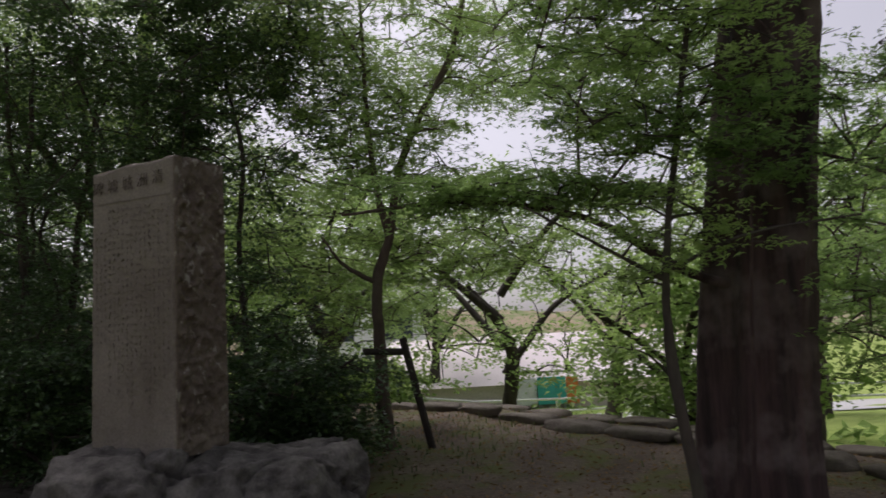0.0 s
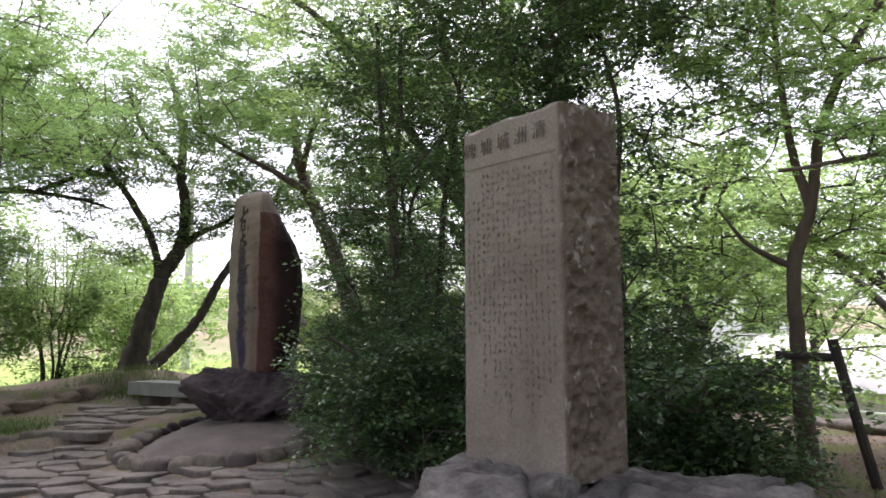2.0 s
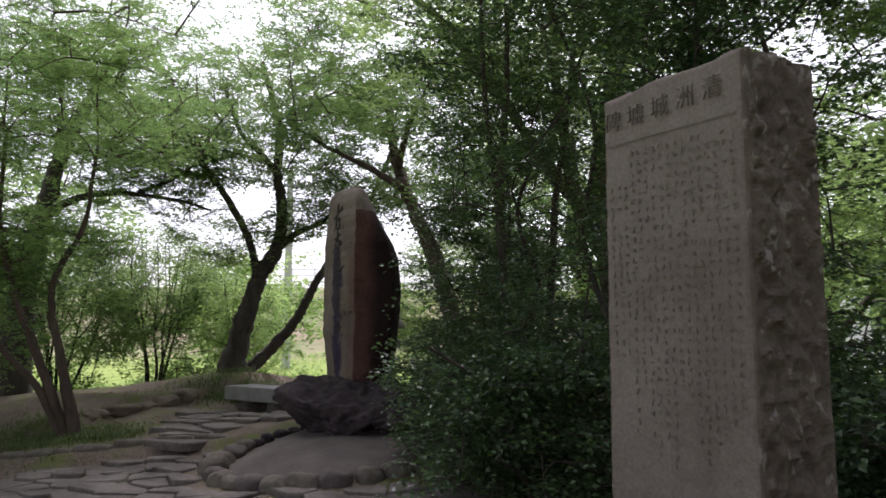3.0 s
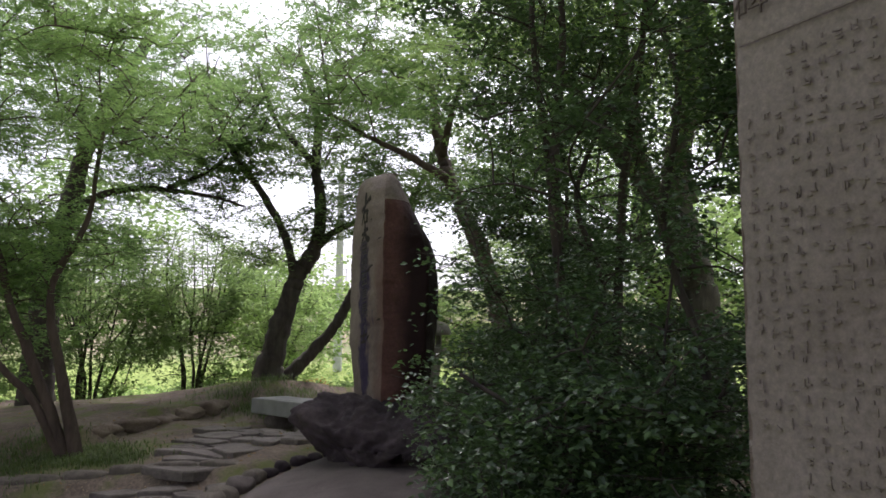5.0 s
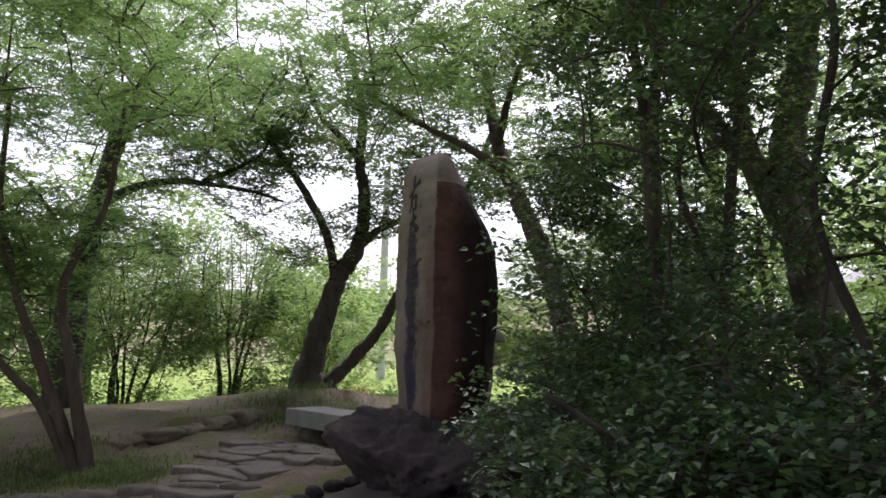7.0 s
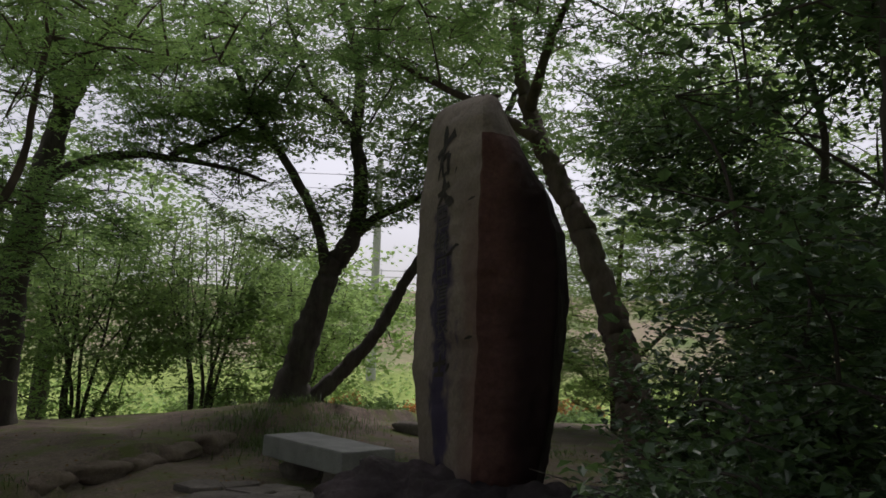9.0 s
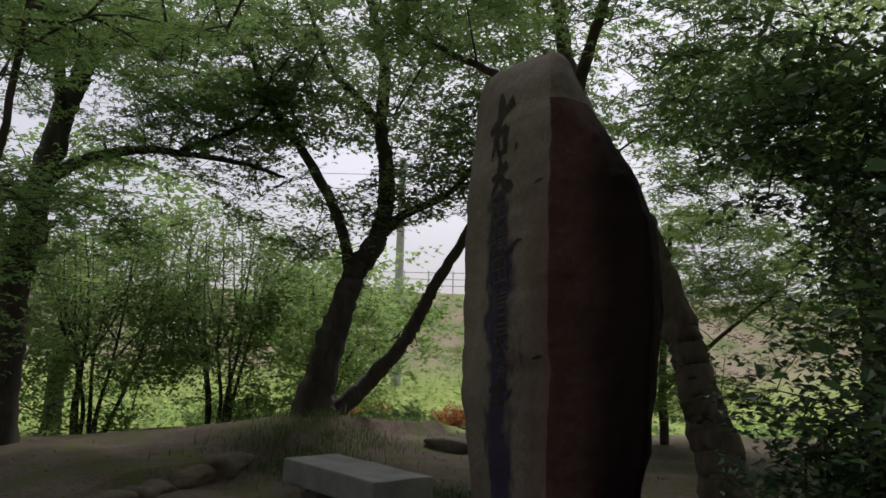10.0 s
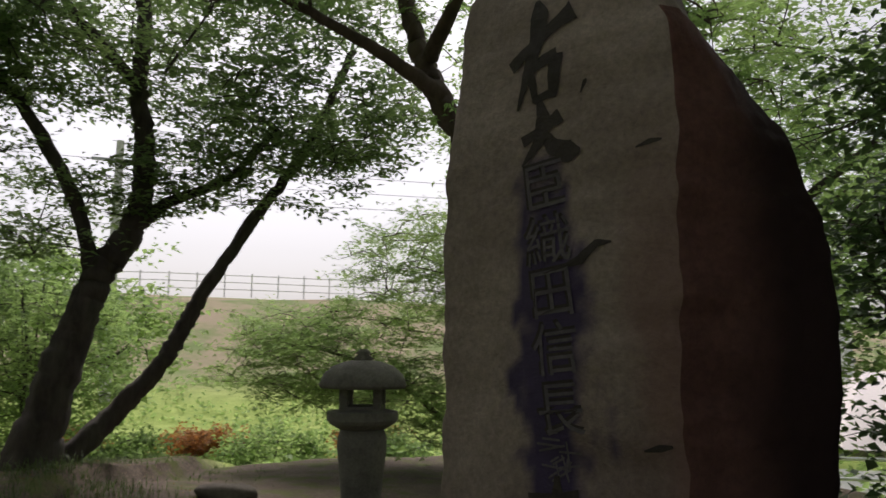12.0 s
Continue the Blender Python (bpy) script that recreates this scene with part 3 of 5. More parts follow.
def build_stele():
    root = thing("inscribed_stele", "tall brown natural stone with carved signs and dark lichen", "monument", (-6.45, 8.25, 0.5))
    L, R0, R, BR, BL = (Vector(p) for p in ((-7.0, 8.27, 0), (-6.295, 7.965, 0), (-5.99, 8.19, 0), (-6.2, 8.56, 0), (-6.85, 8.62, 0)))
    # height, left inset, right inset, ridge inset, back inset
    prof = [(0.42, 0.12, 0.1, 0.02, 0.05), (0.62, 0.07, 0.05, 0.0, 0.02), (0.9, 0.01, -0.01, 0, 0), (1.2, -0.03, -0.03, 0, 0), (1.5, -0.05, -0.06, 0, 0), (1.65, -0.05, -0.05, 0, 0), (1.85, -0.04, -0.03, 0, 0.03),
            (2.05, -0.02, 0.05, 0.0, 0.06), (2.25, 0.0, 0.17, 0.01, 0.12), (2.4, 0.02, 0.27, 0.03, 0.17), (2.52, 0.05, 0.33, 0.06, 0.21), (2.61, 0.1, 0.37, 0.12, 0.26), (2.66, 0.19, 0.41, 0.18, 0.31), (2.685, 0.3, 0.47, 0.26, 0.36)]
    zs = np.linspace(0.42, 2.685, 150)
    cols = [np.interp(zs, [p[0] for p in prof], [p[k] for p in prof]) for k in (1, 2, 3, 4)]
    bm = bmesh.new()
    rows, nu = [], 32
    c0 = (L + R + BR + BL) / 4
    for z, li, ri, rd, bk in zip(zs, *cols):
        ux = (R0 - L).normalized()
        ur = (R - L).normalized()
        back = (c0 - R0).normalized()
        wob = 0.02 * noise.noise(Vector((3, 1, z * 3))) + 0.012 * noise.noise(Vector((3, 5, z * 11)))
        cs = [L + ux * li * 0.8 + back * li * 0.3, R0 + back * (rd + abs(wob)) - ux * (rd * 0.3 + wob), R - ur * ri, BR - ur * ri - back * bk, BL + ur * li - back * bk]
        row = []
        for i in range(5):
            a, b = cs[i], cs[(i + 1) % 5]
            for j in range(nu):
                t = j / nu
                p = a.lerp(b, t)
                out = (p - c0).normalized()
                bulge = 0.03 * math.sin(math.pi * t) if i in (0, 1) else 0.035 * math.sin(math.pi * t)
                q = Vector((p.x, p.y, z)) + out * bulge
                d = 0.018 * noise.noise(q * 2.3) + 0.009 * noise.noise(q * 7) + 0.004 * noise.noise(q * 24)
                if i >= 1:
                    d *= 1.6
                if j == 0:
                    d -= 0.006
                row.append(bm.verts.new(q + out * d))
        rows.append(row)
    n = len(rows[0])
    for a, b in zip(rows, rows[1:]):
        for k in range(n):
            f = bm.faces.new((a[k], a[(k + 1) % n], b[(k + 1) % n], b[k]))
            zc = (a[k].co.z + b[k].co.z) / 2
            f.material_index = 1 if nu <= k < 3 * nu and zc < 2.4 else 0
    bm.faces.new(list(reversed(rows[0])))
    top = bm.verts.new(sum((v.co for v in rows[-1]), Vector()) / n + Vector((0, 0, 0.02)))
    for k in range(n):
        bm.faces.new((rows[-1][k], rows[-1][(k + 1) % n], top))
    bmesh.ops.translate(bm, verts=bm.verts, vec=-root.location)
    bvh = BVHTree.FromBMesh(bm)
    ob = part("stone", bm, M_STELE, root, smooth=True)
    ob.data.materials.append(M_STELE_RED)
    # shade of the side face put into its colour, deepening away from the ridge
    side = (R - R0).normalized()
    shade_mask = ob.data.attributes.new("face_shade", "FLOAT", "POINT")
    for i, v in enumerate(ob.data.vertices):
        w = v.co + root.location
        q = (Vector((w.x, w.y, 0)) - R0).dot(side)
        shade_mask.data[i].value = float(smooth(2.56, 2.46, w.z - 0.25 * q + 0.05 * noise.noise(w * 5)) * smooth(0.1, 0.28, q + 0.05 * noise.noise(w * 3) + 0.025 * noise.noise(w * 14)))
    # dark lichen over the carved column and in drips beside it
    ux = (R0 - L).normalized()
    at = ob.data.attributes.new("lichen", "FLOAT", "POINT")
    rust = ob.data.attributes.new("rust", "FLOAT", "POINT")
    for i, v in enumerate(ob.data.vertices):
        w = v.co + root.location
        u, z = (w - L).dot(ux), w.z
        if (w - L).dot(Vector((ux.y, -ux.x, 0))) < -0.03:
            continue
        k = (2.07 - z) / 1.55
        rust.data[i].value = float(0.6 * smooth(0.55, 0.74, u + 0.1 * noise.noise(Vector((u * 4, z * 3, 8))) + 0.05 * noise.noise(Vector((u * 15, z * 9, 2)))) * smooth(2.3, 1.6, z))
        n1 = noise.noise(Vector((u * 11, z * 6, 1))) + 0.9 * noise.noise(Vector((u * 30, z * 15, 5)))
        half = (0.035 + 0.085 * min(1, max(0, k) * 3.5)) * (1 - 0.4 * max(0, k - 0.55) / 0.45)
        d = (abs(u - (0.385 + 0.035 * k)) - half) / 0.035 + 1.9 * n1
        fade = smooth(-0.03, 0.06, k)
        at.data[i].value = float(0.93 * (1 - smooth(-1.0, 0.8, d)) * fade)

    ux = (R0 - L).normalized()
    nrm = Vector((ux.y, -ux.x, 0))
    rot = Matrix((ux, Vector((0, 0, 1)), nrm)).transposed().to_4x4()

    def on_face(u, z, lift):
        t = u / (R0 - L).length
        return L + ux * u + Vector((0, 0, z)) + nrm * (0.035 * math.sin(math.pi * min(1, max(0, t))) + lift) - root.location

    def brush(name, origin, strokes, label=""):
        """Brush-cut strokes: each a bent line of (across, up, width)."""
        bm = bmesh.new()
        for st in strokes:
            st = np.array(st, float)
            k = np.linspace(0, len(st) - 1, 8 * (len(st) - 1) + 1)
            x, y, w = (np.interp(k, range(len(st)), st[:, c]) * (1.12 if name == "carved_sign" else 1) for c in range(3))
            prev = None
            for i in range(len(k)):
                a, b = max(0, i - 1), min(len(k) - 1, i + 1)
                t = Vector((x[b] - x[a], y[b] - y[a])).normalized()
                ww = w[i] * (0.62 + 0.08 * noise.noise(Vector((x[i] * 60, y[i] * 60, 3))))
                row = []
                for side in (-1, 0, 1):
                    row.append(bm.verts.new(on_face(origin[0] + x[i] - t.y * ww * side, origin[1] + y[i] + t.x * ww * side, 0.01)))
                if prev:
                    bm.faces.new((prev[0], row[0], row[1], prev[1]))
                    bm.faces.new((prev[1], row[1], row[2], prev[2]))
                prev = row
        # laid flat on the face; the groove's shade is only its colour
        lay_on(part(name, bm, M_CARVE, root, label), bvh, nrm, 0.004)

    # the two bold signs "right" and "great", brush-cut
    brush("carved_sign", (0.368, 2.345), [
        [(-0.014, 0.15, 0.01), (-0.005, 0.105, 0.05), (-0.013, 0.04, 0.04), (-0.038, -0.04, 0.028), (-0.073, -0.135, 0.006)],
        [(-0.098, -0.014, 0.03), (-0.015, 0.034, 0.025), (0.06, 0.075, 0.03), (0.096, 0.092, 0.045)],
        [(-0.034, -0.036, 0.02), (-0.022, -0.08, 0.02), (-0.015, -0.125, 0.014)],
        [(-0.03, -0.036, 0.022), (0.02, -0.018, 0.026), (0.052, -0.012, 0.028)],
        [(0.05, -0.012, 0.034), (0.044, -0.07, 0.032), (0.036, -0.122, 0.018)],
        [(-0.02, -0.12, 0.016), (0.036, -0.108, 0.018)]], "bold carved sign")
    brush("carved_sign", (0.375, 2.11), [
        [(-0.058, -0.014, 0.024), (0.0, 0.008, 0.02), (0.054, 0.038, 0.032)],
        [(-0.012, 0.09, 0.014), (0.004, 0.04, 0.032), (-0.012, -0.024, 0.024), (-0.056, -0.078, 0.006)],
        [(0.0, 0.004, 0.02), (0.034, -0.04, 0.032), (0.08, -0.06, 0.046), (0.112, -0.062, 0.008)]], "bold carved sign")
    brush("carved_sign", (0.415, 1.11), [
        [(-0.08, 0.01, 0.022), (0.0, 0.02, 0.016), (0.06, 0.03, 0.026)],
        [(0.0, 0.07, 0.012), (0.004, 0.03, 0.024), (0.0, -0.03, 0.016)],
        [(-0.05, -0.04, 0.016), (0.05, -0.03, 0.02)]], "worn carved sign")
    slant = rot @ Matrix(((1, 0, 0, 0), (0.22, 1, 0, 0), (0, 0, 1, 0), (0, 0, 0, 1)))
    for k, sign in enumerate("臣織田信長"):
        z = (1.955, 1.8, 1.66, 1.51, 1.355)[k]
        at_face = Matrix.Translation(on_face(0.38 + 0.012 * k, z, 0.004)) @ slant
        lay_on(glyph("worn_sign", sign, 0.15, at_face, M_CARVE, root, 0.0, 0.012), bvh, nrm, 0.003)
        # pale copy set lower right paints the highlight along each groove
        lay_on(glyph("edge_highlight", sign, 0.15, Matrix.Translation(ux * 0.007 - Vector((0, 0, 0.006))) @ at_face, M_EDGE_LIT, root, 0.0), bvh, nrm, 0.0045)
    # strokes of a sign too worn to read, in the painted highlight tone
    rng = random.Random(8)
    bm = bmesh.new()
    for _ in range(16):
        hor = rng.random() < 0.6
        w, h = (rng.uniform(0.03, 0.09), 0.006) if hor else (0.006, rng.uniform(0.03, 0.08))
        c = on_face(0.425 + rng.uniform(-0.04, 0.04), 1.24 + rng.uniform(-0.06, 0.06), 0.006)
        box(bm, c, (w, h, 0.01), rot @ pose(0, 0, 0, 0, 0, rng.uniform(-5, 35)), 0.003)
    lay_on(tagged(part("worn_writing", bm, M_EDGE_LIT, root, "worn carved strokes in a painted highlight tone"), kind="stuff"), bvh, nrm, 0.003)
    for cr in ([(0.45, 1.73, 0.006), (0.5, 1.745, 0.022), (0.545, 1.785, 0.018), (0.59, 1.785, 0.004)], [(0.49, 1.09, 0.006), (0.51, 1.12, 0.018), (0.53, 1.14, 0.004)],
               [(0.66, 2.02, 0.004), (0.7, 2.03, 0.012), (0.73, 2.03, 0.004)], [(0.66, 1.27, 0.004), (0.7, 1.28, 0.014), (0.73, 1.285, 0.006)], [(0.5, 2.2, 0.003), (0.515, 2.23, 0.01), (0.52, 2.235, 0.003)]):
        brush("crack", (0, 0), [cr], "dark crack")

    base = thing("stele_boulder", "dark purplish-grey boulder with an undercut foot, carrying the stele", "boulder", (-6.3, 8.12, 0))
    bm = bmesh.new()
    rock(bm, (0.08, 0, 0.13), (1.08, 0.92, 0.52), 11, 0.3, 6, 2.4, 0.46, 30)
    for v in bm.verts:
        # a hump on one end, and the foot drawn in under the broad shoulders
        hump = math.exp(-((v.co.x + 0.62) / 0.34) ** 2 - ((v.co.y + 0.3) / 0.45) ** 2)
        if v.co.z > 0.2:
            v.co.z += 0.1 * hump - 0.12 * float(smooth(0.1, -0.9, v.co.y)) * float(smooth(-0.5, 0.1, v.co.x))
        if v.co.z < 0.36:
            k = min(1, (0.36 - v.co.z) / 0.42)
            v.co.x = 0.2 + (v.co.x - 0.2) * (1 - 0.42 * k)
            v.co.y *= 1 - 0.3 * k
        q = v.co + Vector((9, 2, 4))
        v.co += v.co.normalized() * (0.08 * noise.noise(q * 2.6) - 0.1 * abs(noise.noise(q * 4.2)) + 0.06 * abs(noise.noise(q * 8)) - 0.035 * max(0, noise.noise(q * 15)) + 0.014 * noise.noise(q * 30))
    part("boulder", bm, M_ROCK, base, smooth=True)
    # low mortared mound under the boulder
    cx, cy, rx, ry = -5.85, 7.75, 1.16, 1.6
    mound = thing("mortar_mound", "low smooth grey-brown mortared mound under the boulder", "mound", (cx, cy, hz(cx, cy)))
    bm = bmesh.new()
    rings = []
    for k in range(15):
        q = k / 14
        row = []
        for i in range(72):
            a = 2 * math.pi * i / 72
            w = 1 + 0.04 * noise.noise(Vector((math.cos(a) * 1.5, math.sin(a) * 1.5, 4)))
            x, y = rx * q * w * math.cos(a), ry * q * w * math.sin(a)
            z = hz(cx + x, cy + y) - hz(cx, cy) + 0.08 * float(smooth(1.0, 0.75, q)) - 0.05 * float(smooth(0.97, 1.0, q))
            z += 0.02 * noise.noise(Vector((x * 2.2, y * 2.2, 7))) + 0.012 * noise.noise(Vector((x * 6, y * 6, 3)))
            row.append(bm.verts.new((x, y, z)))
        rings.append(row)
    for r0, r1 in zip(rings, rings[1:]):
        for i in range(72):
            bm.faces.new((r0[i], r1[i], r1[(i + 1) % 72], r0[(i + 1) % 72]))
    bmesh.ops.remove_doubles(bm, verts=bm.verts, dist=0.0001)
    part("mound_body", bm, M_MORTAR, mound, smooth=True)
    # ring of field stones round the bed
    a = 168.0
    i = 0
    while a < 338:
        s = (0.085 if a < 200 else 0.13) * rng.uniform(0.85, 1.2)
        x, y = cx + (rx + 0.05) * math.cos(radians(a)), cy + (ry + 0.05) * math.sin(radians(a))
        st = thing("edging_stone", "rounded field stone set round the mound", "stone", (x, y, hz(x, y)), "bed edging stones")
        st.rotation_euler = (0, 0, radians(a + 90 + rng.uniform(-12, 12)))
        bm = bmesh.new()
        rock(bm, (0, 0, s * 0.12), (s * rng.uniform(1.0, 1.2), s * 0.85, s * rng.uniform(0.7, 0.95)), 20 + i, 0.12, 3, 2.6, None, 8)
        part("stone", bm, M_ROCK if a < 196 else (M_KERB if i % 3 else M_MORTAR), st, smooth=True)
        a += 2.12 * math.degrees(s * 1.05 / 1.6)
        i += 1


build_stele()


# ---- bench, lantern, loose block ----
def build_bench():
    ang = math.atan2(9.22 - 9.43, -8.72 + 10.1)
    root = thing("stone_bench", "low grey granite slab bench on stone blocks", "bench", (-9.42, 9.67, 0.02))
    root.rotation_euler = (0, 0, ang)
    bm = bmesh.new()
    box(bm, (0, 0, 0.2), (1.42, 0.56, 0.2), bevel=0.018)
    bmesh.ops.subdivide_edges(bm, edges=bm.edges[:], cuts=3, use_grid_fill=True)
    for v in bm.verts:
        v.co += Vector((noise.noise(v.co * 5), noise.noise(v.co * 5 + Vector((4, 0, 0))), noise.noise(v.co * 6))) * 0.008
    part("seat", bm, M_BENCH, root)
    for x in (-0.38, 0.38):
        bm = bmesh.new()
        rock(bm, (x, 0, -0.02), (0.17, 0.22, 0.17), 31 + x, 0.1, 3, 4)
        part("support", bm, M_KERB, root, smooth=True)


def lathe(bm, prof, sides=24, sq=0.0, twist=0.0):
    rows = []
    for r, z in prof:
        row = []
        for i in range(sides):
            a = 2 * math.pi * i / sides + twist
            k = 1.0
            if sq:
                k = (abs(math.cos(a)) ** sq + abs(math.sin(a)) ** sq) ** (-1 / sq)
            row.append(bm.verts.new((r * k * math.cos(a), r * k * math.sin(a), z)))
        rows.append(row)
    for a, b in zip(rows, rows[1:]):
        for i in range(sides):
            bm.faces.new((a[i], a[(i + 1) % sides], b[(i + 1) % sides], b[i]))
    bm.faces.new(list(reversed(rows[0])))
    bm.faces.new(rows[-1])


def build_lantern():
    x, y = -9.33, 12.19
    g = hz(x, y) - 0.02
    root = thing("stone_lantern", "weathered grey stone garden lantern with a round cap", "stone lantern", (x, y, g))
    root.rotation_euler = (0, 0, radians(20))
    top = 1.47 - g
    bm = bmesh.new()
    lathe(bm, [(0.3, 0), (0.3, 0.08), (0.2, 0.12), (0.17, 0.25), (0.185, 0.4), (0.215, top - 0.78), (0.215, top - 0.7), (0.19, top - 0.62)])
    part("shaft", bm, M_LANTERN, root, smooth=True)
    bm = bmesh.new()
    lathe(bm, [(0.2, top - 0.62), (0.29, top - 0.57), (0.31, top - 0.54), (0.31, top - 0.47), (0.2, top - 0.45)], 24)
    part("platform", bm, M_LANTERN, root, smooth=False)
    bm = bmesh.new()
    for sx in (-1, 1):
        for sy in (-1, 1):
            box(bm, (sx * 0.145, sy * 0.145, top - 0.36), (0.075, 0.075, 0.2), bevel=0.01)
    box(bm, (0, 0, top - 0.44), (0.36, 0.36, 0.04), bevel=0.01)
    box(bm, (0, 0, top - 0.265), (0.36, 0.36, 0.03), bevel=0.01)
    part("fire_box", bm, M_LANTERN, root)
    bm = bmesh.new()
    lathe(bm, [(0.2, top - 0.25), (0.37, top - 0.27), (0.385, top - 0.24), (0.35, top - 0.15), (0.27, top - 0.08), (0.14, top - 0.035), (0.08, top - 0.03)], 28)
    part("cap", bm, M_LANTERN, root, smooth=True)
    bm = bmesh.new()
    lathe(bm, [(0.075, top - 0.035), (0.085, top - 0.01), (0.05, top + 0.02), (0.07, top + 0.035), (0.03, top + 0.07)], 14)
    part("finial", bm, M_LANTERN, root, smooth=True)


build_bench()
build_lantern()
bk = thing("stone_block", "low rough-hewn stone block set in the earth", "stone", (-11.0, 12.55, hz(-11.0, 12.55)))
bk.rotation_euler = (0, 0, radians(32))
bm = bmesh.new()
rock(bm, (0, 0, 0.05), (0.3, 0.14, 0.1), 41, 0.06, 3, 5)
part("block", bm, M_KERB, bk, smooth=True)

# ---- trees ----
tree("cherry_tree", "old dark-barked cherry tree with two leaning trunks", [
    ([(-12.75, 11.68, 0.1), (-12.6, 11.88, 1.19), (-12.41, 12.11, 2.21), (-12.2, 12.35, 2.79), (-12.14, 12.42, 3.52), (-12.22, 12.33, 4.43), (-12.22, 12.33, 5.36), (-12.46, 12.05, 6.6)], 0.21, 0.05),
    ([(-12.42, 12.1, 2.2), (-12.56, 11.93, 3.0), (-12.83, 11.59, 3.78), (-13.12, 11.18, 4.46), (-13.26, 10.96, 5.0), (-13.45, 10.66, 6.0)], 0.09, 0.03),
    ([(-12.19, 12.36, 4.3), (-12.5, 12.01, 4.81), (-12.68, 11.78, 5.12), (-12.9, 11.5, 6.0)], 0.08, 0.03),
    ([(-12.75, 11.75, 0.1), (-12.5, 12.5, 0.79), (-12.14, 12.87, 1.41), (-11.85, 13.14, 2.2), (-11.43, 13.49, 3.09), (-10.98, 13.83, 4.0), (-10.56, 14.11, 5.2)], 0.13, 0.04),
    ([(-12.2, 12.35, 2.79), (-11.94, 12.63, 3.13), (-11.5, 12.97, 3.4), (-11.0, 13.2, 4.0)], 0.09, 0.03)],
    [((-13.1, 11.7, 3.05), (1.0, 0.8, 0.6), 34), ((-12.2, 12.2, 5.5), (2.6, 2.4, 1.5), 260), ((-11.4, 13.0, 4.1), (1.4, 1.2, 0.8), 46), ((-13.4, 11.2, 4.7), (1.4, 1.2, 1.0), 60), ((-10.5, 13.6, 4.7), (1.6, 1.4, 1.3), 90), ((-11.6, 12.6, 3.4), (0.9, 0.8, 0.5), 20), ((-10.6, 13.2, 3.9), (1.3, 1.2, 0.8), 50), ((-13.1, 11.0, 4.2), (0.9, 0.9, 0.8), 40), ((-12.1, 12.5, 3.2), (0.7, 0.6, 0.5), 14)],
    M_CHERRY, M_BARK, 11, 0.09, OVAL, 80, 0.5)
tree("leaning_tree", "brown-barked tree with a leaning trunk", [
    ([(-6.84, 11.16, -0.15), (-6.99, 11.22, 0.51), (-7.16, 11.25, 1.01), (-7.31, 11.28, 1.49), (-7.65, 11.33, 2.28), (-7.96, 11.38, 2.85), (-8.38, 11.46, 3.57), (-8.62, 11.54, 4.18), (-8.82, 11.64, 4.96)], 0.19, 0.06),
    ([(-8.2, 11.2, 3.4), (-8.6, 10.9, 3.7), (-9.1, 10.6, 4.0), (-9.7, 10.4, 4.4)], 0.07, 0.02),
    ([(-8.4, 11.4, 3.8), (-7.8, 10.9, 4.3), (-7.0, 10.3, 4.6)], 0.07, 0.02)],
    [((-6.95, 11.2, 3.5), (0.9, 0.7, 0.6), 60), ((-7.4, 12.0, 3.0), (0.7, 0.6, 0.35), 22), ((-8.3, 10.6, 5.3), (2.4, 2.0, 1.2), 200), ((-9.3, 10.3, 4.4), (1.2, 1.0, 0.5), 40), ((-7.0, 10.2, 4.6), (1.4, 1.2, 0.7), 60), ((-6.3, 11.6, 3.2), (0.8, 0.8, 0.7), 26)],
    M_MAPLE, M_BARK2, 12, 0.065, LOBED, 68, 0.5)
tree("tall_tree", "tall grey-barked tree with forked trunk", [
    ([(-3.88, 9.6, -0.1), (-3.97, 9.56, 1.37), (-4.06, 9.53, 1.95), (-4.15, 9.51, 2.56), (-4.01, 9.55, 3.33), (-3.9, 9.6, 4.5), (-3.8, 9.6, 6)], 0.18, 0.08),
    ([(-4.03, 9.54, 1.75), (-4.17, 9.5, 2.05), (-4.35, 9.37, 2.47), (-4.63, 9.12, 2.95), (-4.87, 8.78, 3.49), (-5.3, 8.3, 4.3), (-5.6, 7.6, 4.7)], 0.11, 0.03),
    ([(-4.3, 9.4, 2.43), (-4.39, 9.26, 2.81), (-4.36, 9.11, 3.28), (-4.35, 8.94, 3.66), (-4.3, 8.7, 4.6)], 0.085, 0.04)],
    # first blob: broad crown out of view, added to shade the clearing
    [((-4.6, 6.4, 7.6), (4.0, 3.4, 0.9), 170), ((-4.2, 9.2, 5.2), (2.4, 2.0, 1.6), 210), ((-5.4, 8.8, 4.0), (1.1, 0.9, 0.6), 40), ((-3.6, 8.8, 3.6), (1.3, 0.9, 0.8), 46), ((-5.3, 7.3, 4.7), (1.9, 1.3, 0.4), 46), ((-2.6, 9.4, 2.8), (1.2, 0.9, 0.9), 36)],
    M_MAPLE2, M_BARK3, 13, 0.06, LOBED, 80, 0.5)
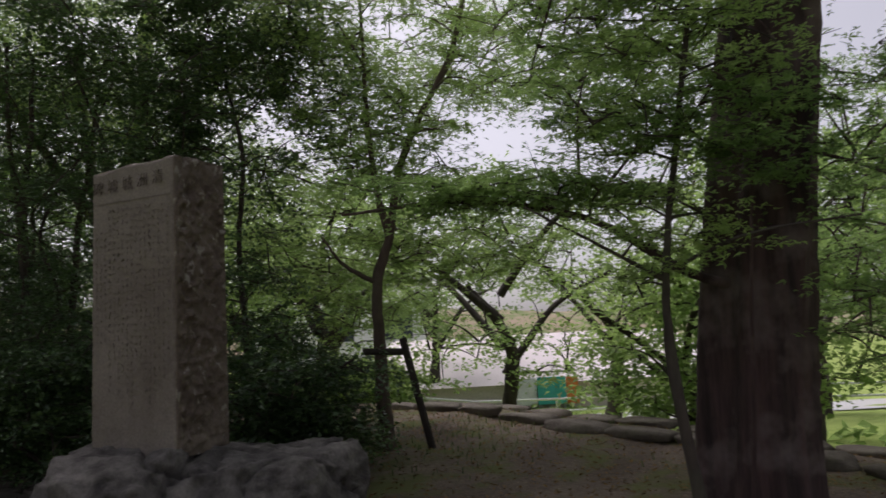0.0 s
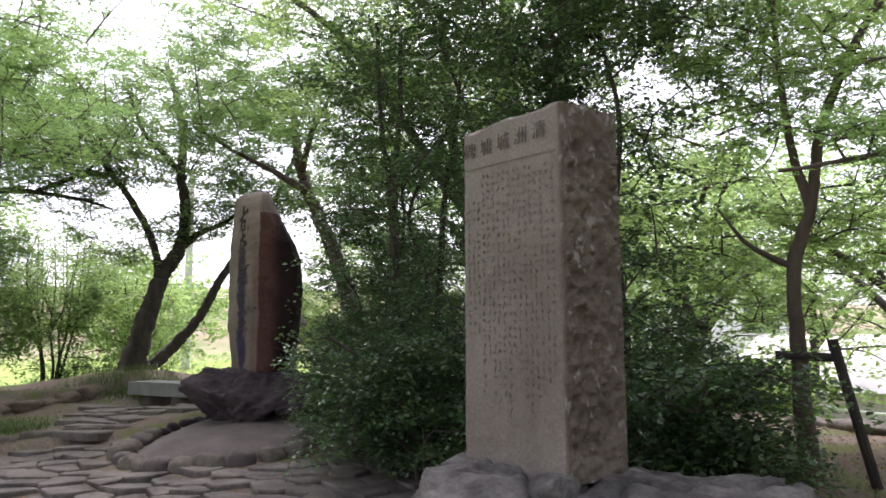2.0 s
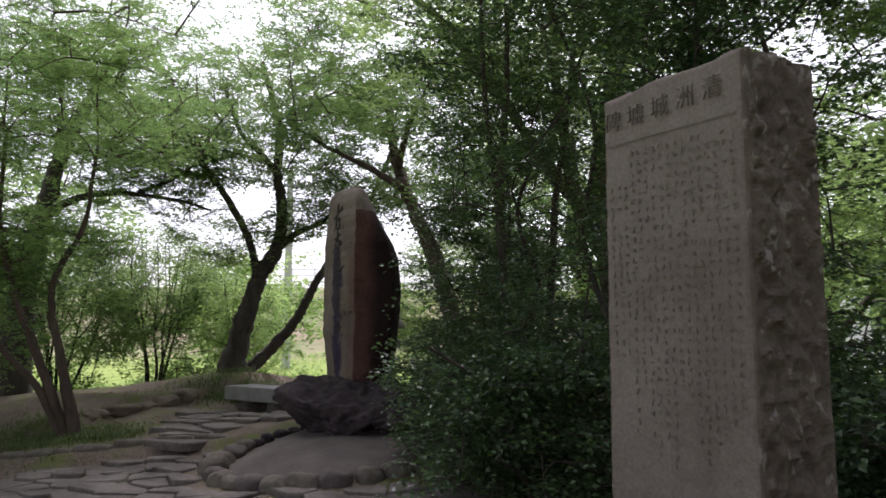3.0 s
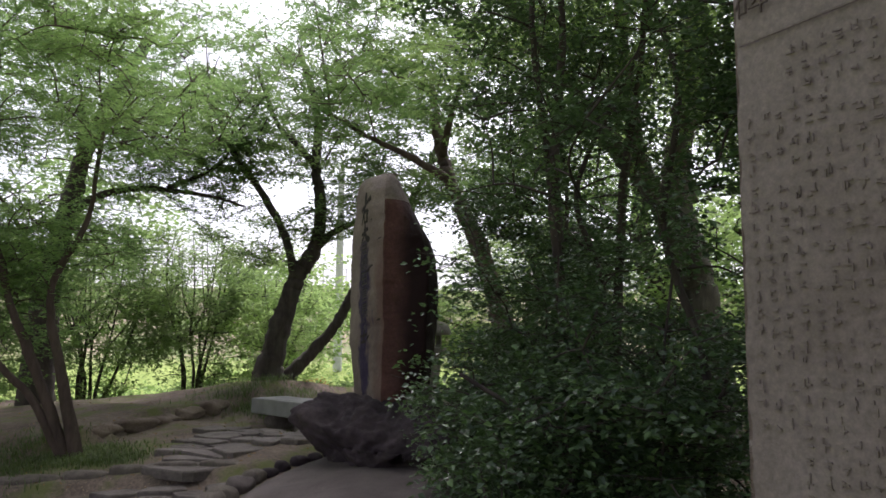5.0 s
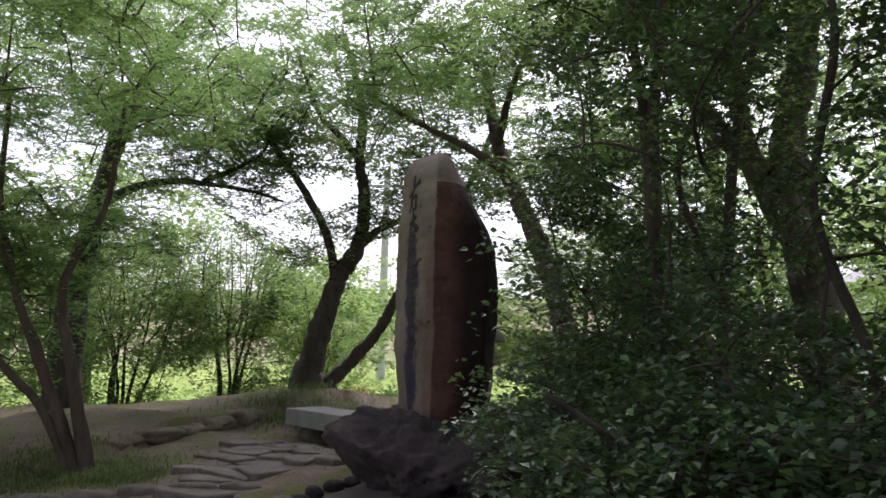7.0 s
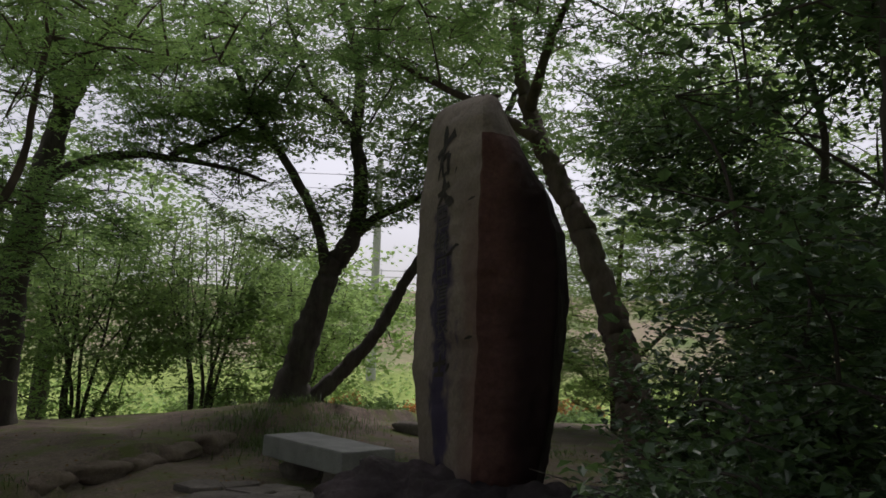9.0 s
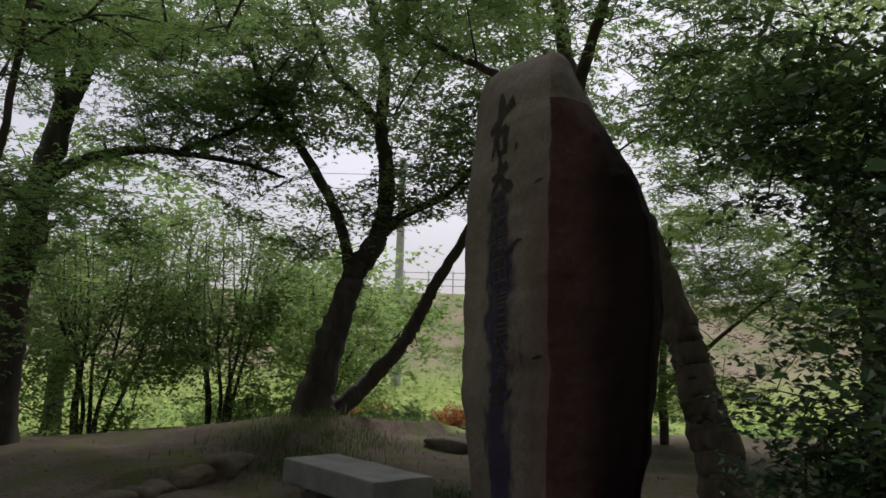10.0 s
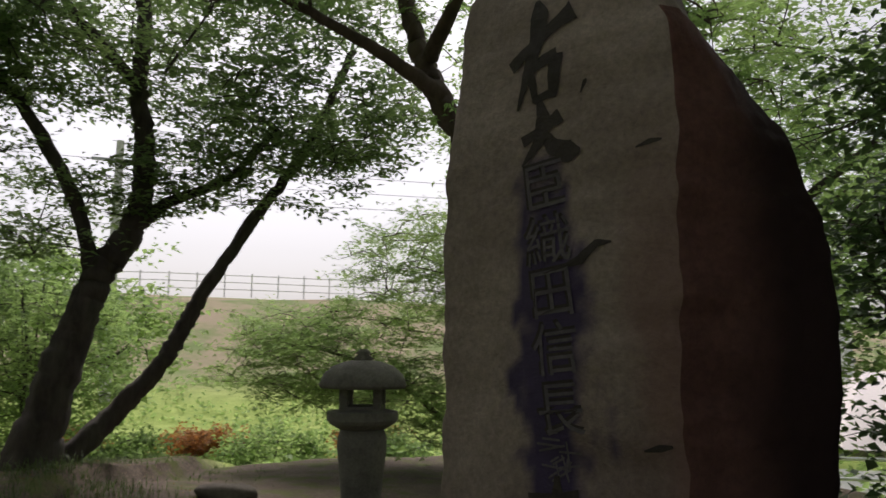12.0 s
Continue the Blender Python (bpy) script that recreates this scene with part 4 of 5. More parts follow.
tree("forked_tree", "thick-trunked tree on the lawn with spreading limbs", [
    ([(-6.85, 15.3, -0.9), (-6.78, 15.3, 0.9), (-6.85, 15.25, 2.0), (-7.05, 15.2, 2.8), (-7.1, 15.2, 3.7), (-7.15, 15.2, 5.0)], 0.29, 0.1),
    ([(-6.85, 15.25, 2.0), (-6.5, 15.3, 2.5), (-5.8, 15.3, 3.0), (-4.8, 15.3, 3.8)], 0.13, 0.04),
    ([(-7.05, 15.2, 2.8), (-7.6, 15.1, 3.4), (-8.3, 15.1, 4.0)], 0.1, 0.03)],
    [((-6.9, 15.1, 5.0), (2.8, 2.4, 1.4), 170), ((-4.9, 15.3, 3.9), (1.7, 1.4, 1.0), 56), ((-8.3, 15.1, 4.2), (1.4, 1.3, 0.9), 56)],
    M_MAPLE2, M_BARK, 14, 0.09, OVAL, 80, 0.6)
tree("multi_stem_maple", "slender several-stemmed maple with layered light green leaves", [
    ([(-9.63, 6.9, -0.3), (-9.72, 6.69, 0.82), (-9.76, 6.59, 1.3), (-9.76, 6.6, 1.72), (-9.65, 6.85, 2.35), (-9.61, 6.95, 3.4)], 0.06, 0.02),
    ([(-9.66, 6.83, -0.3), (-9.8, 6.47, 0.46), (-9.92, 6.14, 0.87), (-10.1, 5.7, 1.7), (-10.2, 5.4, 2.8)], 0.05, 0.02),
    ([(-9.65, 6.85, -0.3), (-9.77, 6.55, 0.56), (-9.87, 6.28, 1.28), (-9.91, 6.16, 1.69), (-9.96, 6.03, 2.3), (-9.9, 6.0, 3.4)], 0.055, 0.02)],
    [((-9.8, 6.6, 3.7), (2.2, 2.0, 0.9), 210), ((-10.3, 6.6, 2.0), (0.9, 0.9, 0.6), 60), ((-10.5, 5.7, 2.2), (1.3, 1.1, 0.9), 110), ((-10.7, 5.9, 0.9), (1.0, 0.9, 0.6), 46), ((-11.4, 6.9, 1.6), (0.9, 0.8, 0.7), 30)],
    M_MAPLE, M_BARK2, 15, 0.055, LOBED, 80, 0.45)
tree("spreading_tree", "dark tree with long horizontal limbs", [
    ([(-14.17, 8.38, -0.6), (-14.15, 8.43, 1.63), (-14.11, 8.54, 2.35), (-14.07, 8.65, 3.16), (-13.99, 8.87, 4.25), (-13.83, 9.23, 5.26), (-13.6, 9.7, 6.4)], 0.24, 0.08),
    ([(-14.08, 8.63, 3.08), (-13.88, 9.12, 3.49), (-13.57, 9.8, 3.67), (-13.05, 10.7, 3.6), (-12.75, 11.16, 3.47)], 0.09, 0.02),
    ([(-13.44, 10.05, 3.7), (-13.19, 10.49, 3.96), (-12.95, 10.86, 4.3), (-12.88, 10.97, 4.9)], 0.05, 0.015),
    ([(-14.0, 8.8, 4.0), (-13.2, 8.4, 4.4), (-12.4, 8.0, 4.6)], 0.09, 0.03)],
    [((-13.4, 9.2, 5.5), (2.8, 2.6, 1.4), 230), ((-13.4, 10.1, 4.0), (1.0, 1.3, 0.5), 50), ((-12.0, 8.2, 4.6), (1.6, 1.4, 0.7), 80), ((-13.6, 8.6, 2.6), (1.0, 1.2, 0.7), 50), ((-13.2, 9.9, 3.4), (1.1, 1.4, 0.6), 24), ((-13.6, 10.6, 5.0), (1.2, 1.4, 0.8), 36)],
    M_MAPLE, M_BARK, 16, 0.07, LOBED, 62, 0.5)
tree("overhanging_maple", "broad maple whose layered branches hang over the paving", [
    ([(-8.6, 1.2, -0.8), (-8.5, 1.4, 1.2), (-8.2, 2.0, 2.6), (-7.9, 3.0, 3.6), (-7.6, 4.4, 4.3)], 0.16, 0.05),
    ([(-8.2, 2.0, 2.6), (-6.9, 3.2, 3.6), (-5.6, 4.4, 4.3), (-4.6, 5.6, 4.6)], 0.08, 0.02),
    ([(-8.3, 1.8, 2.2), (-9.4, 3.4, 3.0), (-10.2, 4.6, 3.4)], 0.07, 0.02)],
    [((-8.0, 4.9, 4.3), (2.6, 1.9, 0.5), 170), ((-5.2, 5.2, 4.6), (1.9, 1.4, 0.35), 60), ((-10.3, 4.8, 3.5), (1.3, 1.0, 0.5), 50)],
    M_MAPLE, M_BARK2, 21, 0.055, LOBED, 90, 0.55)
tree("staked_maple", "young maple with reddish brown trunk tied to a stake", [
    ([(-0.62, 6.94, -0.3), (-0.66, 6.94, 0.78), (-0.65, 6.94, 1.37), (-0.53, 6.95, 1.77), (-0.43, 6.96, 2.33), (-0.19, 6.98, 2.89), (0.12, 6.99, 3.46), (0.35, 6.99, 4.4)], 0.062, 0.02),
    ([(-0.53, 6.95, 1.77), (-0.63, 6.94, 2.23), (-0.68, 6.93, 2.91), (-0.7, 6.93, 4.0)], 0.04, 0.015),
    ([(-0.67, 6.93, 1.37), (-0.93, 6.89, 1.53), (-1.12, 6.86, 1.79)], 0.025, 0.01)],
    [((-0.5, 7.2, 3.7), (1.6, 1.4, 1.0), 120), ((0.5, 8.5, 3.8), (1.0, 0.9, 0.55), 45), ((-0.6, 6.9, 2.6), (0.9, 0.8, 0.5), 40), ((0.2, 7.6, 1.7), (0.9, 0.7, 0.4), 34), ((-1.4, 7.5, 3.3), (1.1, 0.9, 0.9), 70), ((-1.2, 8.0, 1.9), (0.9, 0.8, 0.8), 50), ((-0.7, 7.8, 1.3), (0.8, 0.5, 0.5), 22)],
    M_MAPLE2, M_BARK2, 17, 0.055, LOBED, 80, 0.45)
tree("old_tree", "thick reddish-grey trunk with ridged bark beside the clearing", [
    ([(1.79, 4.94, -0.45), (1.85, 4.92, 0.38), (1.96, 4.88, 1.39), (2.07, 4.84, 2.25), (2.15, 4.8, 3.0), (2.2, 4.8, 5.0), (1.9, 5.0, 9.0)], 0.285, 0.26),
    # the two high limbs are unseen, added to carry a shading crown
    ([(2.15, 4.8, 4.2), (1.0, 4.0, 6.2), (-1.0, 3.2, 8.0)], 0.14, 0.04), ([(2.2, 4.8, 4.6), (2.2, 6.4, 6.6), (1.2, 8.0, 8.2)], 0.13, 0.04), ([(1.62, 4.6, -0.35), (1.68, 4.52, 0.4), (1.72, 4.5, 1.0), (1.8, 4.5, 1.7)], 0.014, 0.008),
    ([(1.9, 4.9, 1.0), (1.45, 4.72, 1.12), (1.02, 4.76, 1.42), (0.6, 4.82, 1.58), (0.03, 4.85, 1.65), (-0.58, 4.8, 1.6)], 0.03, 0.008)],
    # the widest blob, high overhead, is unseen crown added to darken the clearing
    [((0.35, 4.85, 1.68), (1.05, 0.35, 0.08), 72), ((1.62, 4.2, 1.9), (0.5, 0.2, 0.35), 24), ((1.5, 4.5, 3.2), (1.5, 1.0, 0.8), 110), ((0.5, 2.5, 8.5), (5.0, 4.5, 1.4), 220), ((3.6, 7.0, 2.4), (0.9, 0.9, 0.9), 46), ((3.2, 6.1, 1.2), (0.7, 0.7, 0.6), 30), ((1.25, 5.8, 2.6), (0.7, 0.6, 0.45), 46), ((1.6, 6.4, 2.9), (0.7, 0.6, 0.45), 30), ((2.5, 4.3, 1.5), (0.6, 0.5, 0.9), 40), ((0.9, 4.6, 2.7), (0.6, 0.5, 0.5), 24), ((2.6, 5.6, 1.0), (0.6, 0.6, 0.6), 24)],
    M_MAPLE, M_OLD, 18, 0.045, LOBED, 80, 0.32, 0.05, flute=0.06)
tree("sapling", "thin bent maple sapling", [
    ([(1.31, 4.25, -0.4), (1.21, 4.27, 0.57), (1.21, 4.27, 1.1), (1.32, 4.25, 1.79), (1.45, 4.21, 2.55), (1.5, 4.2, 3.2)], 0.03, 0.01),
    ([(1.21, 4.27, 1.05), (0.9, 4.3, 1.25), (0.5, 4.35, 1.5)], 0.014, 0.006), ([(1.22, 4.27, 1.1), (1.6, 4.1, 1.25), (2.1, 4.0, 1.3)], 0.012, 0.005)],
    [((1.3, 4.3, 2.3), (0.75, 0.6, 0.7), 62), ((1.3, 4.4, 1.3), (0.5, 0.4, 0.4), 16)],
    M_MAPLE2, M_BARK, 19, 0.045, LOBED, 70, 0.3)


TRIM = ((-4.093, 5.066), (-5.489, 7.721))


def evergreen(x, y, top, rad, seed, n, label, low=0.1, size=0.043, per=155, more=(), stems=(), middle=0.75, upper=1.7, trim=TRIM):
    g = hz(x, y)
    rng = random.Random(seed)
    limbs = []
    for i in range(1 if stems or top > 2 else 2):
        a = i * 2.6 + rng.random() * 3
        pts = []
        for k, out in ((-0.03, 0.05), (0.2, 0.1), (0.38, 0.3), (0.56, 0.16), (0.78, 0.5), (1.0, 0.8)):
            pts.append((x + out * rad * math.cos(a) + rng.uniform(-0.1, 0.1), y + out * rad * math.sin(a) + rng.uniform(-0.1, 0.1), g + top * k))
        limbs.append((pts, 0.03 if top > 2 else 0.022, 0.01))
    limbs = [(list(q), 0.048, 0.018) for q in stems] + limbs
    blobs = [((x, y, g + low + min(top * 0.2, 0.72)), (rad, rad, min(top * 0.22, 0.88)), int(n * 0.52)), ((x, y, g + top * 0.55), (rad * 0.95, rad * 0.95, top * 0.25), int(n * 0.28 * middle)), ((x, y, g + top * 0.86), (rad * 1.0, rad * 1.0, top * 0.2), int(n * 0.26 * upper))]
    tree("evergreen_shrub", label, limbs, blobs + list(more), M_EVER, M_BARK, seed, size, BROAD, per, 0.38, 0.12, 0.5, 0.3, "shrub", "evergreen thicket", clear=trim)


evergreen(-4.3, 7.55, 4.0, 1.15, 51, 150, "dense dark evergreen shrub with glossy leaves", middle=0.7, upper=1.2,
          stems=[((-4.22, 7.72, -0.15), (-4.25, 7.71, 0.59), (-4.29, 7.71, 1.41), (-4.29, 7.62, 1.96), (-4.26, 7.48, 2.49), (-4.22, 7.27, 3.01), (-4.15, 7.1, 3.9)),
                 ((-4.29, 7.66, 1.8), (-4.2, 7.5, 2.4), (-4.05, 7.35, 3.1), (-3.95, 7.2, 3.8))])
evergreen(-2.9, 7.0, 4.9, 1.2, 52, 190, "dense dark evergreen shrub with glossy leaves", middle=0.75, upper=1.7, more=[((-2.2, 6.9, 3.4), (1.0, 0.8, 0.8), 60), ((-2.45, 6.9, 2.4), (0.5, 0.6, 0.6), 38)])
evergreen(-1.8, 6.6, 4.8, 0.95, 53, 150, "dense dark evergreen shrub with glossy leaves", middle=0.9, upper=1.8)
evergreen(-4.65, 8.6, 3.8, 0.85, 54, 125, "dark evergreen shrub crowding the boulder", middle=0.75, upper=1.0, more=[((-5.4, 8.6, 2.25), (0.35, 0.3, 0.4), 26)],
          stems=[((-4.3, 8.45, -0.1), (-4.23, 8.4, 0.83), (-4.17, 8.4, 1.6), (-4.05, 8.29, 2.4), (-3.86, 8.15, 3.01), (-3.7, 8.0, 3.7))])
evergreen(-5.2, 9.85, 2.4, 0.6, 59, 75, "dark broad-leaved evergreen shrub behind the stele", 0.1, 0.055, 110)
evergreen(-5.12, 8.3, 1.1, 0.42, 61, 55, "low dark evergreen shrub crowding the boulder", trim=None)
evergreen(-4.95, 9.0, 1.7, 0.5, 62, 70, "dark evergreen shrub crowding the boulder", trim=None)
evergreen(-3.3, 6.4, 1.1, 0.75, 55, 80, "low dark evergreen shrub with glossy leaves")
evergreen(-4.45, 7.25, 0.9, 0.5, 56, 45, "low dark evergreen shrub with glossy leaves")
evergreen(-1.3, 5.9, 0.9, 0.7, 57, 60, "low dark evergreen shrub behind the slab")
evergreen(-1.15, 6.2, 0.6, 0.45, 58, 30, "low dark evergreen shrub near the maple's foot")


def bush(x, y, top, rad, seed, n, leaf=M_BUSH):
    """Many stems from one stool, each forking twice."""
    g = hz(x, y)
    rng = random.Random(seed)
    limbs = []
    for i in range(6):
        a = i * 1.05 + rng.random() * 0.6
        r = rad * rng.uniform(0.25, 0.8)
        at = lambda k, h, da=0.0: (x + r * k * math.cos(a + da) + rng.uniform(-0.08, 0.08), y + r * k * math.sin(a + da) + rng.uniform(-0.08, 0.08), g + top * h)
        foot, knee, fork = (x + 0.14 * math.cos(a), y + 0.14 * math.sin(a), g - 0.1), at(0.25, 0.16), at(0.45, 0.36)
        limbs.append(([foot, knee, fork, at(0.7, 0.6), at(0.85, 0.9)], 0.045, 0.008))
        limbs.append(([fork, at(0.8, 0.52, 0.5), at(1.2, 0.74, 0.7)], 0.022, 0.006))
        limbs.append(([at(0.55, 0.45), at(0.6, 0.6, -0.6), at(0.9, 0.86, -0.8)], 0.018, 0.006))
    tree("bush", "tall many-stemmed bush with small leaves beyond the mound", limbs, [((x, y, g + top * 0.62), (rad, rad, top * 0.36), int(n * 0.95)), ((x, y, g + top * 0.3), (rad, rad, top * 0.26), n // 3)], leaf, M_BARK, seed, 0.085, OVAL, 95, 0.42, 0.25, 0.6, 0.2, "bush", "bushes beyond the mound")


bush(-16.9, 10.6, 3.8, 1.8, 61, 170)
bush(-15.9, 12.3, 3.9, 1.6, 62, 170)
bush(-15.3, 14.0, 3.0, 1.4, 63, 110, M_MAPLE2)
bush(-17.5, 8.2, 4.0, 2.0, 64, 170)
bush(-14.2, 5.6, 2.6, 1.6, 65, 110, M_MAPLE2)

# ---- support of the young tree ----
st = thing("tree_stake", "dark weathered timber stake with crossbar propping the maple", "tree stake", (-0.4, 6.9, -0.3))


def pole_between(bm, a, b, r):
    v, f = tube(spline([a, (np.array(a) + np.array(b)) / 2, b], 3), [r] * 7, 8)
    vs = [bm.verts.new(q) for q in v]
    for q in f:
        bm.faces.new([vs[i] for i in q])
    bm.faces.new(vs[:8][::-1])
    bm.faces.new(vs[-8:])


bm = bmesh.new()
pole_between(bm, (0.22, 0.1, -0.1), (-0.05, -0.03, 1.17), 0.035)
part("prop", bm, M_POST, st)
bm = bmesh.new()
pole_between(bm, (-0.4, -0.02, 1.07), (0.0, 0.0, 1.05), 0.03)
part("crossbar", bm, M_POST, st)

# ---- distance ----
M_PALEROOF = plain("pale_sheet_roof", (0.8, 0.72, 0.72), 0.6, 0.0, 0.06)


def far_tree(x, y, h, r, seed, leaf=M_FAR, n=110, size=0.14, spray=0.8, low=0.62, tall=0.36):
    g = hz(x, y)
    rng = random.Random(seed)
    limbs = [([(x, y, g - 0.2), (x + 0.2, y, g + h * 0.3), (x + rng.uniform(-0.5, 0.5), y, g + h * 0.5)], 0.028 * h, 0.04)]
    for i in range(4):
        a = i * 1.6 + rng.random()
        limbs.append(([(x + 0.1, y, g + h * (0.22 + 0.08 * i)), (x + r * 0.4 * math.cos(a), y + r * 0.4 * math.sin(a), g + h * (0.42 + 0.07 * i)), (x + r * 0.8 * math.cos(a), y + r * 0.8 * math.sin(a), g + h * (0.52 + 0.08 * i))], 0.014 * h, 0.03))
    tree("far_tree", "broad leafy tree on the lower ground beyond the clearing; those behind the path added unseen for shade", limbs, [((x, y, g + h * low), (r, r, h * tall), n)], leaf, M_BARK, seed, size, BROAD, 80, spray, 0.1, 0.45, 0.2, "tree", "trees beyond the clearing", 0.02, 0)


def woods():
    near = [(0.5, 13.2, 5.5, 2.6, M_MAPLE2, 90), (4.8, 11.6, 5.5, 2.6, M_MAPLE2, 100), (3.4, 9.0, 3.2, 1.5, M_MAPLE2, 90), (3.0, 17.5, 6, 2.6, M_CHERRY, 70), (-2.8, 14.0, 5, 2.2, M_MAPLE2, 80), (5.4, 8.2, 4.5, 1.7, M_MAPLE2, 90), (-3.4, 11.6, 3.2, 1.3, M_MAPLE2, 70), (2.3, 8.7, 2.6, 1.15, M_MAPLE2, 90), (-6.2, 14.6, 3.6, 1.2, M_MAPLE2, 70)]
    for i, (x, y, h, r, lf, n) in enumerate(near):
        far_tree(x, y, h, r, 200 + i, lf, n, 0.085, 0.55, 0.55, 0.42)
    mid = [(-3.5, 19.0, 7, 3.0, M_FAR), (-1.5, 27, 8, 4, M_FAR), (8, 19, 8, 4, M_CHERRY), (-8.5, 25, 7, 3.2, M_FAR), (-22, 12, 7, 3.5, M_FAR), (-24, 6, 8, 4, M_FAR), (12, 10, 8, 4, M_CHERRY), (-19, 17.5, 4.5, 2.4, M_MAPLE2), (-20, 3, 7, 3.5, M_CHERRY),
           # these five are never in view, added only to block light from behind
           (-20, -2, 9, 5, M_FAR), (-10, -5, 9, 5, M_CHERRY), (6, -4, 9, 5, M_CHERRY), (-1, -7, 9, 5, M_FAR), (9, 3, 8, 4, M_CHERRY)]
    for i, (x, y, h, r, lf) in enumerate(mid):
        far_tree(x, y, h, r, 240 + i, lf, 115 if y > 5 else 45, 0.15 if y > 5 else 0.22, 0.9)


woods()
tree("low_maple", "low spreading maple with layered bright leaves", [
    ([(-9.6, 15.6, -0.7), (-9.7, 15.6, 0.6), (-9.6, 15.5, 1.8), (-9.5, 15.5, 3.2)], 0.08, 0.03), ([(-9.7, 15.6, 0.5), (-10.8, 15.4, 1.3), (-12.2, 15.2, 1.7)], 0.045, 0.015), ([(-9.7, 15.6, 0.8), (-8.8, 15.6, 1.6), (-7.9, 15.4, 2.2)], 0.045, 0.015)],
    [((-9.5, 15.5, 2.6), (1.9, 1.5, 0.9), 220), ((-11.6, 15.3, 1.5), (1.5, 1.0, 0.75), 170), ((-9.8, 15.2, 0.9), (1.8, 1.0, 0.6), 120), ((-8.0, 15.4, 1.9), (1.0, 1.0, 0.8), 40)], M_MAPLE2, M_BARK2, 301, 0.06, LOBED, 80, 0.5)


def low_shrub(x, y, r, h, seed, leaf):
    g = hz(x, y)
    limbs = [([(x, y, g - 0.1), (x + 0.1, y, g + h * 0.4), (x + 0.1, y + 0.1, g + h * 0.8)], 0.03, 0.01), ([(x, y, g - 0.1), (x - r * 0.4, y, g + h * 0.4), (x - r * 0.6, y, g + h * 0.7)], 0.02, 0.01)]
    tree("low_shrub", "low bright shrub on the grass beyond the bare earth", limbs, [((x, y, g + h * 0.45), (r, r, h * 0.5), int(60 * r))], leaf, M_BARK, seed, 0.09, BROAD, 70, 0.35, 0.25, 0.7, 0.2, "shrub", "low shrubs on the grass")


for i, (x, y, r, h) in enumerate(((-14.5, 18.5, 1.1, 0.8), (-16.8, 17.0, 1.0, 0.8), (-12.6, 19.6, 1.0, 0.8), (-9.5, 20.5, 1.2, 0.9), (-18.5, 14.5, 1.1, 0.9), (-3.8, 16.2, 0.9, 0.8), (-1.4, 11.4, 0.8, 0.7), (-16.4, 6.4, 1.2, 1.0))):
    low_shrub(x, y, r, h, 320 + i, (M_MAPLE2, M_BUSH, M_FAR)[i % 3])
for i, (x, y, r, h) in enumerate(((-17.6, 20.6, 0.9, 0.6), (-13.6, 20.8, 0.7, 0.9), (-19.5, 19.0, 0.6, 0.6))):
    low_shrub(x, y, r, h, 340 + i, M_RUST)


def ground_cover():
    rng = np.random.default_rng(77)
    n = 15000
    p = np.column_stack([rng.uniform(-34, 6, n), rng.uniform(9, 34, n)])
    q = np.sqrt(((p[:, 0] + 6) / 9.2) ** 2 + ((p[:, 1] - 8) / 9.6) ** 2)
    east = (p[:, 0] - KERB_A[0]) * KN[0] + (p[:, 1] - KERB_A[1]) * KN[1]
    clump = np.sin(p[:, 0] * 0.9 + 1.3 * np.sin(p[:, 1] * 0.7)) + np.sin(p[:, 1] * 1.1 + p[:, 0] * 0.4)
    p = p[((q > 1.12) & (p[:, 0] < 0) | (east > 1.2)) & (clump > -0.5)]
    z = height(p[:, 0], p[:, 1]) + rng.uniform(0.0, 0.14, len(p))
    v, f = leaves(rng, np.column_stack([p, z]), 0.19, BROAD, 0.8)
    tagged(new("ground_cover", rawmesh("ground_cover", v, f, M_MAPLE2, False)), "low leafy weeds over the lawn", "weeds", kind="stuff")


ground_cover()


def build_pole():
    x, y = -26.45, 26.4
    g = hz(x, y)
    root = thing("utility_pole", "tall pale concrete utility pole on the embankment", "utility pole", (x, y, g))
    v, f = tube(np.array([(0, 0, -0.3), (0, 0, 4), (0, 0, 9)]), [0.2, 0.17, 0.13], 12)
    child("shaft", rawmesh("shaft", v, f, M_CONC), root)
    bm = bmesh.new()
    box(bm, (0, 0, 8.3), (1.8, 0.1, 0.1), pose(0, 0, 0, 0, 0, 42))
    part("crossarm", bm, M_GREYMETAL, root)
    wires = thing("power_cables", "thin dark overhead cables", "cable")
    side = np.array([0.75, 0.66, 0])
    for k in range(3):
        p0 = np.array([x, y, g + 8.3 - 0.6 * k])
        pts = [p0 + side * s * 20 + np.array([0, 0, 0.02 * s * s * 20]) for s in (-3, -1.5, 0, 1.5, 3)]
        v, f = tube(spline(pts, 5), [0.01] * 21, 4)
        child("cable", rawmesh("cable", v, f, M_POST), wires)


def build_fence():
    root = thing("embankment_fence", "pale metal railing along the top of the embankment", "fence")
    c = np.array([-6, 6]) + BANK_DIR * 45.5
    side = np.array([0.75, 0.66])
    rails = []
    post = rawmesh("post", *tube(np.array([(0, 0, -0.1), (0, 0, 0.6), (0, 0, 1.25)]), [0.04] * 3, 6), M_WHITE)
    for k in range(-22, 23):
        x, y = c + side * k * 1.5
        child("post", post, root).location = (x, y, hz(x, y))
    for h in (0.35, 0.75, 1.15):
        pts = [(*(c + side * k * 3.0), hz(*(c + side * k * 3.0)) + h) for k in range(-11, 12)]
        v, f = tube(np.array(pts), [0.03] * len(pts), 6)
        child("rail", rawmesh("rail", v, f, M_WHITE), root)


